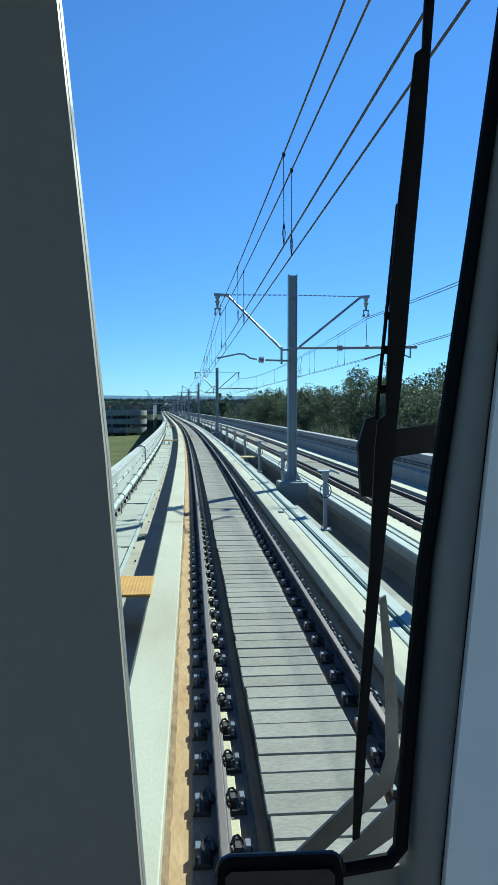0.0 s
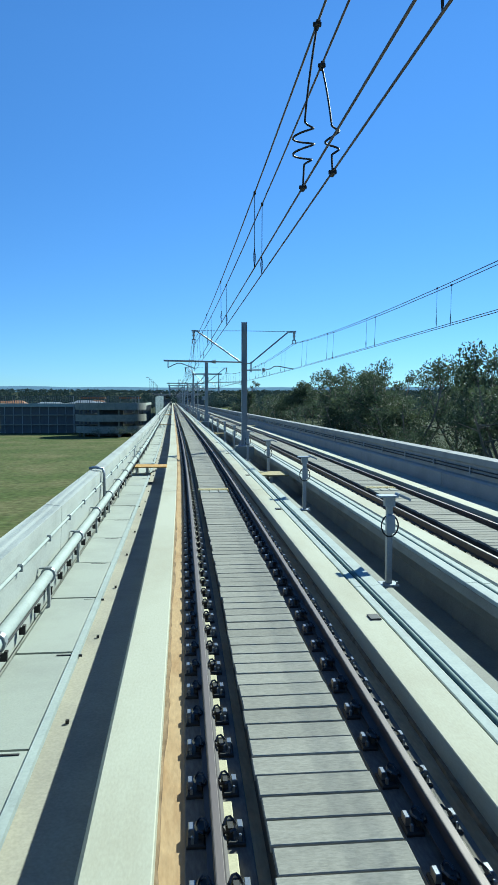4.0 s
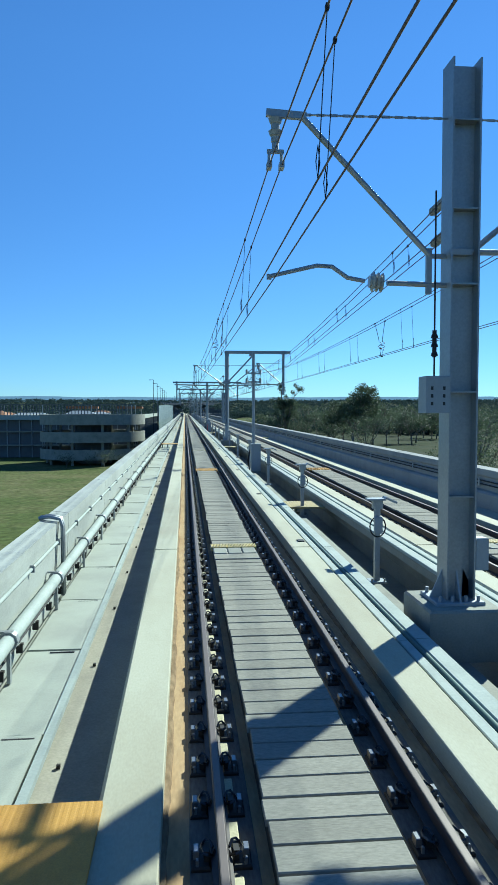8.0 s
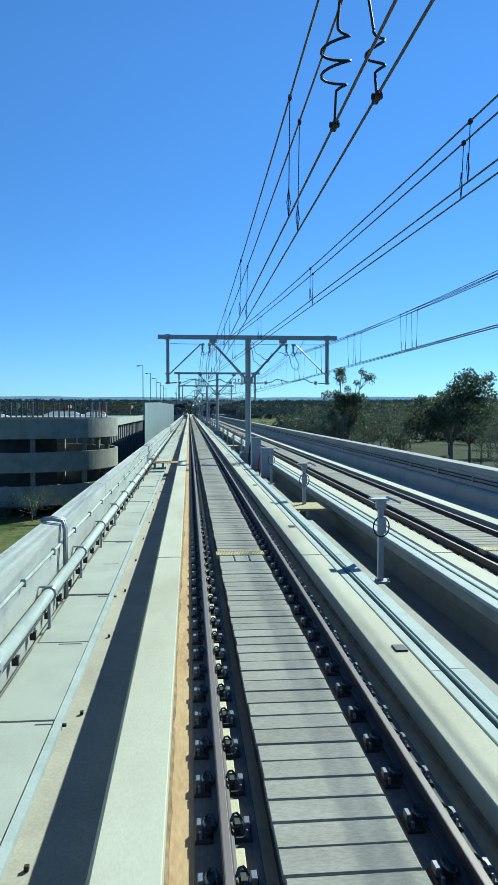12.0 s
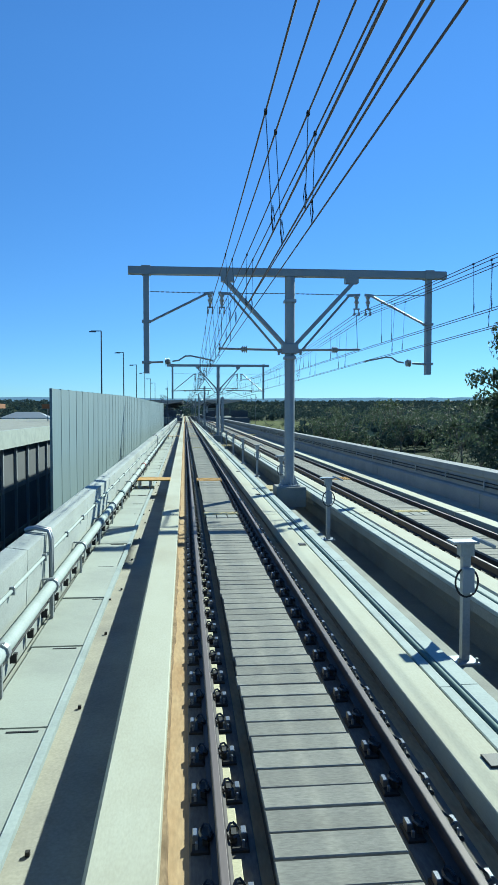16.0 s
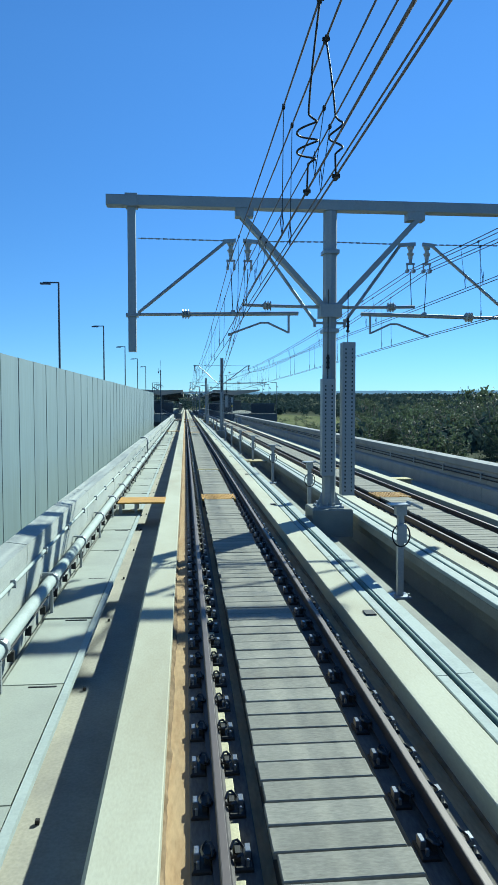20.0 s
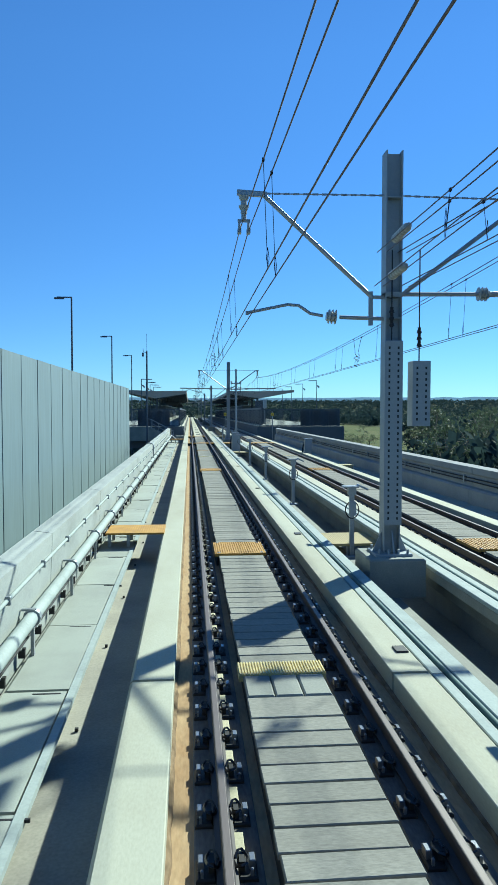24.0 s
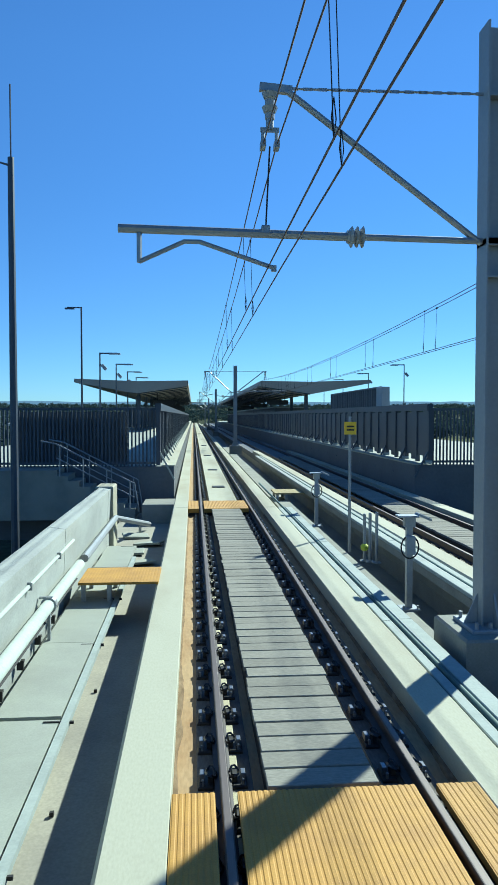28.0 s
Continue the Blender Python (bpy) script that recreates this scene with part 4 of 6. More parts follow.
def wire_run(stops, spread, radius, sag, name, label, flip=False):
    """Two parallel wires from stop to stop, hanging by sag in each span."""
    s = Shape()
    for d in (-spread / 2, spread / 2):
        pts, n = [], 12 if sag > 0.1 else 6
        for (y0, _, _), (y1, _, _) in zip(stops, stops[1:]):
            pts += [chord(stops, y0 + (y1 - y0) * (i + (1e-6 if i == 0 else 0)) / n, sag, d, flip) for i in range(n)]
        pts.append(chord(stops, stops[-1][0], sag, d, flip))
        s.tube(pts, radius, 5)
    return tagged(part(name, s, WIRE, None, "", True), label, "wire")


ALL = [-23.0] + MASTS
SAG = 0.54
for flip in (False, True):
    runs = []
    # first length: up to the last portal, then away to its weights
    near, beyond = [y for y in ALL if y < 260], [y for y in ALL if y > 400]
    runs.append(([(y, STAGGER.get(y, (0.05, 0.0))[0], 5.92) for y in near] + [(y, m, 6.12) for y, (m, c, z) in LEAVING.items()] + [(428.0, 2.45, 5.6)],
                 [(y, STAGGER.get(y, (0.05, 0.0))[1], 4.49) for y in near] + [(y, c, z) for y, (m, c, z) in LEAVING.items()] + [(428.0, 2.4, 5.0)]))
    # second length: from its weights at the fifth mast, on through the portals to the station
    mess0, cont0 = ([(169.0, 2.45, 5.85), (221.0, 0.0, 6.12)], [(169.0, 2.42, 5.4), (221.0, 0.0, 4.5)]) if flip else ([(221.0, 2.45, 5.7)], [(221.0, 2.4, 5.0)])
    runs.append((mess0 + [(y, m, 6.12) for y, (m, c) in JOINING.items()] + [(y, STAGGER.get(y, (0.05, 0.0))[0], 5.92) for y in beyond],
                 cont0 + [(y, c, 4.50) for y, (m, c) in JOINING.items()] + [(y, STAGGER.get(y, (0.05, 0.0))[1], 4.49) for y in beyond]))
    # strings of insulators where the wires reach their weights
    for y0, x0, y1, x1, z0, z1 in ((428.0, 2.45, 375.5, 0.58, 5.6, 6.12), (428.0, 2.4, 375.5, 0.46, 5.0, 5.16), 
                                   (169.0, 2.45, 221.0, 0.0, 5.85, 6.12) if flip else (221.0, 2.45, 275.0, -0.15, 5.7, 6.12),
                                   (169.0, 2.42, 221.0, 0.0, 5.4, 4.5) if flip else (221.0, 2.4, 275.0, -0.1, 5.0, 4.5)):
        def way(u):
            x = x0 + (x1 - x0) * u
            return (T2 - x if flip else x, y0 + (y1 - y0) * u, z0 + (z1 - z0) * u)
        s = Shape()
        u0 = 0.105 if flip and y0 > 400 else 0.018
        insulator(s, way(u0), way(u0 + 0.016), 0.075, 6)
        tagged(part("tension_insulator", s, PORCELAIN, None, "", True), "grey ribbed insulator in a wire near its mast", "insulator", "tension insulators")
    for mess, cont in runs:
        wire_run(mess, 0.16, 0.0092, SAG, "messenger_wire", "pair of dark messenger wires sagging from mast to mast", flip)
        wire_run(cont, 0.155, 0.0086, 0.02, "contact_wire", "pair of dark contact wires over the track", flip)
        drop, clamps = Shape(), Shape()
        for (y0, _, _), (y1, _, _) in zip(mess, mess[1:]):
            n = round((y1 - y0 - 7.4) / 6.35)
            for i in range(n + 1):
                u = (3.7 + (y1 - y0 - 7.4) * i / n) / (y1 - y0)
                y = y0 + (y1 - y0) * u
                for d in (-1, 1):
                    a = chord(mess, y + d * 0.25, SAG, d * 0.08, flip)
                    b = chord(cont, y + d * 0.25, 0.02, d * 0.0775, flip)
                    drop.tube([a, b], 0.0042, 4)
                    drop.tube([b + Vector((0, 0, 0.26)), b + Vector((0.018, 0.015, 0.13)), b, b + Vector((-0.018, -0.015, 0.13)), b + Vector((0, 0, 0.26))], 0.0045, 4)
                    clamps.box(-0.014, 0.014, -0.025, 0.025, -0.02, 0.02, Matrix.Translation(a))
        d = tagged(part("dropper", drop, CABLE), "thin dropper wires between messenger and contact wires", "wire", kind="stuff")
        tagged(part("clamp", clamps, CABLE, d), kind="stuff")
    # looped jumpers that tie messenger and contact wires together
    for y in (37.9, 89.0, 136.2, 181.8, 235.5, 337.7, 363.4, 415.2, 441.8, 468.3, 521.0):
        mess, cont = runs[0] if y < 300 else runs[1]
        ends = []
        s = Shape()
        for d in (-1, 1):
            top, foot = chord(mess, y + d * 0.3, SAG, d * 0.08, flip), chord(cont, y - d * 0.2, 0.02, d * 0.0775, flip)
            ends += [top, foot]
            pts = []
            turns, wide = (2.5, 0.085) if d < 0 else (1.5, 0.055)
            for i in range(81):     # down from the messenger, round in loose flat loops, then on to the contact wire
                u = i / 80
                curl = min(1.0, max(0.0, (u - 0.5) / 0.06), max(0.0, (0.93 - u) / 0.06))
                p = top.lerp(foot, u * 0.62 / 0.55 if u < 0.55 else 0.62 + (u - 0.55) * 0.23 / 0.38 if u < 0.93 else 0.85 + (u - 0.93) * 0.15 / 0.07)
                a = 2 * math.pi * turns * (u - 0.5) / 0.43
                pts.append(p + Vector((wide * curl * math.sin(a) + 0.03 * d * math.sin(math.pi * u), wide * curl * math.cos(a), 0.02 * curl * math.sin(a + 1))))
            s.tube(pts, 0.0085, 5)
        j = tagged(part("jumper_cable", s, CABLE, None, "", True), "pair of looped jumper cables hanging between the overhead wires", "cable", "jumper cables")
        for c in ends:
            part("clamp", Shape().box(c.x - 0.016, c.x + 0.016, c.y - 0.05, c.y + 0.05, c.z - 0.022, c.z + 0.018, bevel=0.008).box(c.x - 0.03, c.x + 0.03, c.y - 0.012, c.y + 0.012, c.z - 0.012, c.z + 0.012), CABLE, j)


# ---- cabinets, poles and signs between the tracks ----
def cabinet(y, off, w, h, label, red=False):
    t = thing("equipment_cabinet", spot(y, off), label, "cabinet", "lineside cabinets")
    part("plinth", Shape().box(-w / 2, w / 2, -0.2, 0.2, -0.499, -0.42), CONC, t)
    part("body", Shape().box(-w / 2, w / 2, -0.19, 0.19, -0.42, h, bevel=0.02), GALV, t)
    part("lid", Shape().box(-w / 2 - 0.03, w / 2 + 0.03, -0.23, 0.23, h, h + 0.05, bevel=0.015), GALV, t)
    part("door", Shape().box(-w / 2 + 0.03, w / 2 - 0.03, -0.205, -0.19, -0.36, h - 0.06), PAINT, t)
    s = Shape()
    for i in range(3):
        s.tube([(-w / 2 - 0.05 - 0.03 * i, -0.1, h - 0.2 - 0.1 * i), (-w / 2 - 0.12 - 0.03 * i, -0.12, 0.1), (-w / 2 - 0.06, -0.12, -0.49)], 0.018, 5)
    part("cable", s, RED if red else CABLE, t)


def insulator_pole(y, top):
    t = thing("isolator_pole", spot(y, MID), "slim galvanised pole with insulators on cross-arms", "pole", "isolator poles")
    part("pole", Shape().turned(0, 0, [(0.085, -0.499), (0.075, top)], 10), PAINT, t)
    part("base_flange", Shape().box(-0.18, 0.18, -0.18, 0.18, -0.499, -0.46), GALV, t)
    for z in (top - 1.10, top - 1.56):
        part("cross_arm", Shape().box(-0.38, 0.38, -0.05, 0.05, z - 0.035, z + 0.035).box(-0.12, 0.12, -0.12, 0.12, z - 0.07, z + 0.07, bevel=0.015), GALV, t)
        for x in (-0.36, 0.36):
            for y0 in (-0.13, 0.13):
                s = Shape()
                insulator(s, (x, y0, z - 0.06), (x, y0, z + 0.19), 0.07, 4)
                part("insulator", s, PORCELAIN, t)
            part("arm_bar", Shape().box(x - 0.03, x + 0.03, -0.2, 0.2, z - 0.045, z - 0.0, bevel=0.008), GALV, t)
            tail = [(x, -0.13, z - 0.05), (x * 0.9, -0.16, z - 0.28), (x * 0.55, -0.14, z - 0.36), (x * 0.28, -0.1, z - 0.2)]
            part("lead", Shape().tube(tail, 0.014, 5), CABLE, t, smooth=True)
    part("handle_box", Shape().box(-0.07, 0.07, -0.18, -0.07, 0.55, 0.85, bevel=0.015), PAINT, t)


insulator_pole(197.2, 5.8)
cabinet(196.65, MID + 0.06, 0.5, 0.95, "galvanised lineside cabinet with hanging cables")
insulator_pole(471.0, 6.05)
cabinet(470.3, MID - 0.1, 0.5, 1.1, "galvanised lineside cabinet with hanging cables")
cabinet(269.8, MID, 0.5, 1.25, "tall galvanised lineside cabinet")
cabinet(265.6, MID + 0.05, 0.4, 0.9, "galvanised cabinet with red cable sleeves", True)
cabinet(463.0, 7.0, 0.5, 0.9, "galvanised lineside cabinet with hanging cables")
for y, off in ((490.3, MID + 0.1), (490.0, 7.7)):
    t = thing("yellow_sign_post", spot(y, off), "slim galvanised post with a square yellow sign", "sign", "yellow signs")
    part("post", Shape().tube([(0, 0, -0.499), (0, 0, 2.75)], 0.035, 8), GALV, t)
    g = part("sign_plate", Shape().box(-0.145, 0.145, -0.055, -0.035, 2.32, 2.62), SIGN, t)
    part("mark", Shape().box(-0.09, 0.09, -0.058, -0.053, 2.49, 2.53).box(-0.09, 0.09, -0.058, -0.053, 2.41, 2.45), BLACK, g)
for dx in (0.20, 0.30, 0.42):
    t = thing("marker_bollard", spot(489.4 - dx, MID + dx), "slim galvanised tube standing in the slot between decks", "bollard", "bollards")
    part("tube", Shape().turned(0, 0, [(0.036, -0.499), (0.036, 0.5 + 0.3 * dx), (0.02, 0.52 + 0.3 * dx)], 10), GALV, t)
    part("foot_plate", Shape().box(-0.09, 0.09, -0.07, 0.07, -0.499, -0.47, bevel=0.006), GALV, t)
    if dx < 0.25:
        part("band", Shape().turned(0, 0, [(0.04, -0.26), (0.085, -0.22), (0.09, -0.15), (0.04, -0.1)], 12), LIME, t, "lime-green cap")
# far parapet: small yellow markers
for y in (92.0, 160.0, 232.0, 305.0, 384.0, 452.0):
    t = tagged(part("yellow_marker", Shape().box(-0.35, 0.35, -0.3, 0.3, 0.0, 0.04, bevel=0.01), YELLOW), "yellow marker plate beside the far kerb", "marker", "yellow markers")
    t.matrix_world = spot(y, T2 + 1.9, -0.05)
    part("foot", Shape().box(-0.3, 0.3, -0.25, 0.25, -0.57, 0.0), CONC, t)

# level crossing for staff before the station
t = thing("staff_crossing", spot(477.3), "orange ridged crossing panels laid across both tracks", "crossing")
for a, b in ((-1.145, -0.83), (-0.665, 0.665), (0.83, 1.145), (1.93, 3.40), (4.11, 4.60), (4.6, 5.94), (6.1, 6.43)):
    part("panel", ribbed(a, b, 0, 1.42, -0.055, 0.004, 0.045, 0.004), ORANGE, t)
    if 1.5 < a < 3.5:
        part("support", Shape().box(a + 0.05, b - 0.05, 0.1, 1.15, -1.6, -0.056), CONC, t)
    else:
        part("support", Shape().box(a + 0.02, b - 0.02, 0.1, 1.15, -0.222, -0.056), IRON, t)
t = thing("end_mat", spot(494.75), "orange ridged panels where the planks end at the station", "crossing")
for a, b in ((-1.145, -0.83), (-0.665, 0.665)):
    part("panel", ribbed(a, b, 0, 2.0, -0.12, 0.0, 0.045, 0.004), ORANGE, t)
    part("support", Shape().box(a + 0.02, b - 0.02, 0.1, 1.9, -0.222, -0.121), IRON, t)
for y in (501.6, 510.5, 524.0, 541.0, 560.0, 585.0):
    t = tagged(part("balise", Shape().box(-0.24, 0.24, -0.2, 0.2, -0.089, 0.0, bevel=0.02), SHADEWALL), "dark track transponder box on the concrete floor", "transponder", "track transponders")
    t.matrix_world = spot(y)


# ---- the station ----
YP, YP_END = 498.5, 720.0       # platform ends
for flip in (False, True):
    def sx(a, b):
        return (T2 - b, T2 - a) if flip else (a, b)
    plat = tagged(new("station_platform"), "concrete station platform with dark edge screens", "platform", kind="structure")
    # slab concrete painted dark to carry the shade below the screens
    part("platform_slab", Shape().box(*sx(-12.0, -1.66), YP, YP_END, -1.5, 1.0), SHADEWALL, plat)
    part("paving", Shape().box(*sx(-11.9, -2.06), YP + 0.2, YP_END - 0.2, 1.0, 1.02), PANEL, plat, "pale platform paving")
    part("edge_strip", Shape().box(*sx(-2.05, -1.62), YP, YP_END, 1.004, 1.05), PALE, plat)
    screen = thing("platform_screen", Matrix(), "dark blue-grey platform screen of tall panels and posts", "screen")
    post_me = Shape().box(-0.07, 0.07, -0.07, 0.07, 1.05, 3.12).mesh("post", DARKSTEEL)
    panel_me = Shape().box(-0.03, 0.03, 0.08, 0.70, 1.12, 2.95).box(-0.022, 0.022, 0.70, 1.32, 1.30, 2.90).mesh("panel", DARKSTEEL)
    strut_me = Shape().bar((0, 0, 1.6), (-0.55 if flip else 0.55, 0, 0.55), 0.09, 0.06).mesh("strut", DARKSTEEL if flip else PIPE)
    x = T2 + 2.2 if flip else -2.2
    i, y = 0, YP
    while y < YP + 150:
        for nm, me in (("post", post_me), ("panel", panel_me)) + ((("strut", strut_me),) if i % 2 == 0 else ()):
            ob = new(nm, me)
            ob.parent = screen
            ob.matrix_world = Matrix.Translation((x, y, 0))
        y += 1.4
        i += 1
    foot_me = Shape().box(-0.16, 0.10, -0.09, 0.09, 1.05, 1.17, bevel=0.02).mesh("foot", PIPE)
    for i in range(54 if flip else 0):
        ob = new("foot", foot_me)
        ob.parent = screen
        ob.matrix_world = Matrix.Translation((x - 0.03, YP + 2.8 * i, 0))
    part("head_rail", Shape().box(x - 0.1, x + 0.1, YP, YP + 150, 2.95, 3.2), DARKSTEEL, screen)
    fence = thing("end_fence", Matrix(), "dark steel slatted fence across the platform end", "fence")
    n = 72
    slat_me = Shape().box(-0.028, 0.028, -0.02, 0.02, 1.0, 3.0).mesh("slat", DARKSTEEL)
    for i in range(n):
        ob = new("slat", slat_me)
        ob.parent = fence
        ob.matrix_world = Matrix.Translation(((T2 + 2.35 + i * 0.128) if flip else (-2.35 - i * 0.128), YP + 0.1, 0))
    a, b = sx(-11.5, -2.3)
    part("rail", Shape().box(a, b, YP + 0.08, YP + 0.12, 2.96, 3.05).box(a, b, YP + 0.08, YP + 0.12, 1.08, 1.16), DARKSTEEL, fence)
    part("backing_panel", Shape().box(a + 4.5, b - 1.0 if not flip else b, YP + 0.3, YP + 0.34, 1.05, 2.9), SHADEWALL, fence)
    # roof over the platform, edge tilted up to the tracks
    roof = thing("platform_canopy", Matrix(), "broad bronze-coloured platform roof on dark columns", "canopy")
    for seg in range(5):
        y0, y1 = 556 + seg * 26, 556 + seg * 26 + 25.6
        s = Shape()
        prof = [(-1.7, 6.2), (-1.6, 6.85), (-7.5, 6.75), (-14.5, 7.0), (-14.5, 6.6), (-7.5, 5.35)]
        vs = [((T2 - px if flip else px), yy, pz) for yy in (y0, y1) for px, pz in prof]
        s.add(vs, [tuple(range(6)), tuple(range(11, 5, -1))] + [(k, k + 6, (k + 1) % 6 + 6, (k + 1) % 6) for k in range(6)])
        part("roof_panel", s, ROOF, roof)
        for yy in (y0 + 4, y0 + 17):
            part("column", Shape().box(*sx(-7.7, -7.3), yy - 0.2, yy + 0.2, 1.0, 5.4), DARKSTEEL, roof)
        part("fascia", Shape().box(*sx(-1.70, -1.56), y0, y1, 6.3, 6.83), ROOF, roof)
        for k in range(6):          # ribs under the sloping soffit
            yy = y0 + 0.3 + 4.95 * k
            xa, za, xb, zb = -7.4, 5.32, -1.75, 6.15
            part("rib", Shape().bar((T2 - xa if flip else xa, yy, za), (T2 - xb if flip else xb, yy, zb), 0.12, 0.14), DARKSTEEL, roof)
        part("hanging_sign", Shape().box(*sx(-6.0, -3.2), y0 + 9, y0 + 9.2, 4.2, 4.8).box(*sx(-5.6, -5.5), y0 + 9.05, y0 + 9.15, 4.8, 5.8), BLACK, roof)
    hut = thing("platform_building", Matrix(), "dark grey platform building under the canopy", "building")
    part("wall", Shape().box(*sx(-11.5, -6.5), 585, 690, 1.0, 4.0), SHADEWALL, hut)
    s = Shape()
    for i in range(16):
        s.box(*sx(-6.5, -6.44), 587 + i * 6.2, 591.4 + i * 6.2, 1.4, 3.6)
    part("glazing", s, DARKSTEEL, hut)
    part("roof", Shape().box(*sx(-12.0, -6.2), 584, 691, 4.0, 4.2), PAINT, hut)
    lx = (25.0, -9.0)
    for i in range(4):
        t = thing("platform_lamp", Matrix.Translation((lx[0] if flip else lx[1], (560 + 18 * i) if flip else 536.0 + 13 * i, 0)), "tall dark platform lamp with a flat arm", "lamp", "platform lamps")
        top, k = (9.1, -1) if flip else (8.2, 1)
        part("pole", Shape().tube([(0, 0, 1.0 if not flip else -9), (0, 0, top)], 0.09, 8, 0.06), DARKSTEEL, t)
        part("arm", Shape().box(*sorted((-0.06 * k, 1.5 * k)), -0.06, 0.06, top - 0.1, top + 0.02), DARKSTEEL, t)
        part("lamp_head", Shape().box(*sorted((0.8 * k, 1.75 * k)), -0.14, 0.14, top - 0.14, top - 0.02, bevel=0.02), PAINT, t)
        part("camera_box", Shape().box(-0.3, 0.25, -0.12, 0.12, -0.14, 0.14, pose(0.36, 0, top - 1.25, 0, 48, 0), 0.03), PAINT, t)
        part("camera_arm", Shape().bar((0, 0, top - 0.95), (0.36, 0, top - 1.2), 0.05, 0.05), DARKSTEEL, t)

louvre = thing("louvre_screen", Matrix.Translation((T2 + 4.0, 512.0, 0)), "dark upright louvres standing on the far platform", "screen")
for i in range(26):
    part("slat", Shape().box(-0.10, 0.10, 0.55 * i - 0.04, 0.55 * i + 0.04, 1.021, 4.3), DARKSTEEL, louvre)
part("rail", Shape().box(-0.06, 0.06, -0.1, 13.9, 4.302, 4.38), DARKSTEEL, louvre)
part("equipment_box", Shape().box(-0.35, 0.05, -1.6, -0.4, 3.2, 4.3, bevel=0.03).tube([(-0.15, -1.0, 1.021), (-0.15, -1.0, 3.2)], 0.06, 8), PAINT, louvre)

# stair and rails at the end of the near platform
st = thing("end_stair", Matrix(), "concrete stair with steel handrails down from the platform end", "stair")
for i in range(7):
    part("step", Shape().box(-5.4 + 0.36 * i, -5.04 + 0.36 * i, YP - 1.5, YP - 0.05, -0.62, 0.82 - 0.18 * i), CONC, st)
for y in (YP - 1.5, YP - 0.1):
    part("handrail", Shape().tube([(-5.9, y, 1.95), (-5.4, y, 1.85), (-2.9, y, 0.55), (-2.75, y, -0.4)], 0.028, 6), GALV, st)
    part("middle_rail", Shape().tube([(-5.4, y, 1.4), (-2.9, y, 0.1)], 0.022, 6), GALV, st)
    for k in range(4):
        part("upright", Shape().tube([(-5.3 + 0.75 * k, y, 0.8 - 0.375 * k), (-5.3 + 0.75 * k, y, 1.8 - 0.39 * k)], 0.024, 6), GALV, st)
part("landing", Shape().box(-8.0, -5.4, YP - 1.5, YP - 0.05, -0.62, 1.0), CONC, st)
end = thing("parapet_end_barrier", spot(491.0), "galvanised sloping rail at the end of the parapet", "barrier")
part("end_block", Shape().box(-3.45, -3.0, 0.7, 1.6, -1.2, 0.98, bevel=0.03), PALE, end)
part("sloping_rail", Shape().tube([(-2.94, -4.5, 0.2), (-2.94, 0.6, 0.2), (-2.3, 3.8, -0.45)], 0.075, 8), GALV, end)
part("post", Shape().tube([(-2.5, 2.9, -0.62), (-2.5, 2.9, -0.2)], 0.04, 6), GALV, end)
t = tagged(part("landing_slab", Shape().box(-2.6, -1.58, 496.0, 497.6, -0.62, -0.02, bevel=0.02), CONC), "grey concrete landing slab beside the kerb", "landing")
rnd = random.Random(4)
for i in range(5):
    t = tagged(part("cable_duct_lid", Shape().box(-0.35, 0.35, -0.25, 0.25, 0, 0.05, pose(0, 0, 0, rnd.uniform(-6, 6), rnd.uniform(-6, 6), rnd.uniform(-20, 20)), 0.01), PANEL), "loose grey duct lid lying beside the walkway end", "duct lid", "loose duct lids")
    t.matrix_world = Matrix.Translation((-2.4 + rnd.uniform(-0.3, 0.3), 488.6 + i * 1.2, -0.58))

t = thing("radio_mast", Matrix.Translation((-5.5, 492.0, 0)), "tall thin dark radio mast beside the viaduct", "mast")
part("pole", Shape().tube([(0, 0, -9), (0, 0, 9.2)], 0.13, 8, 0.08), DARKSTEEL, t)
part("antenna", Shape().tube([(0, 0, 9.2), (0, 0, 11.0)], 0.02, 5), DARKSTEEL, t)
part("bracket", Shape().tube([(0, 0, 9.0), (-0.35, 0, 9.1), (-0.4, 0, 9.5)], 0.03, 5).box(-0.5, -0.3, -0.1, 0.1, 8.6, 9.0), DARKSTEEL, t)

# ---- noise barrier and car park on the near side ----
wall = tagged(new("noise_barrier"), "tall pale grey-blue noise barrier of upright panels", "noise barrier", kind="structure")
N = 60


def barrier_top(u):
    return 3.85 + 0.55 * min(1.0, u / 0.3) + 0.35 * max(0.0, (u - 0.3) / 0.7)


for i in range(N):
    u0, u1 = i / N, (i + 1) / N
    y0, y1 = 333 + 145 * u0, 333 + 145 * u1
    x0 = -7.2 + 1.0 * u0
    part("barrier_panel", Shape().box(x0 - 0.12, x0 + 0.003 * (i % 2), y0, y1, -9, barrier_top(u0)), BARRIER, wall)

ramp = thing("spiral_ramp", Matrix.Translation((-21.5, 322, 0)), "pale grey concrete spiral car park ramp of stacked rings", "building")
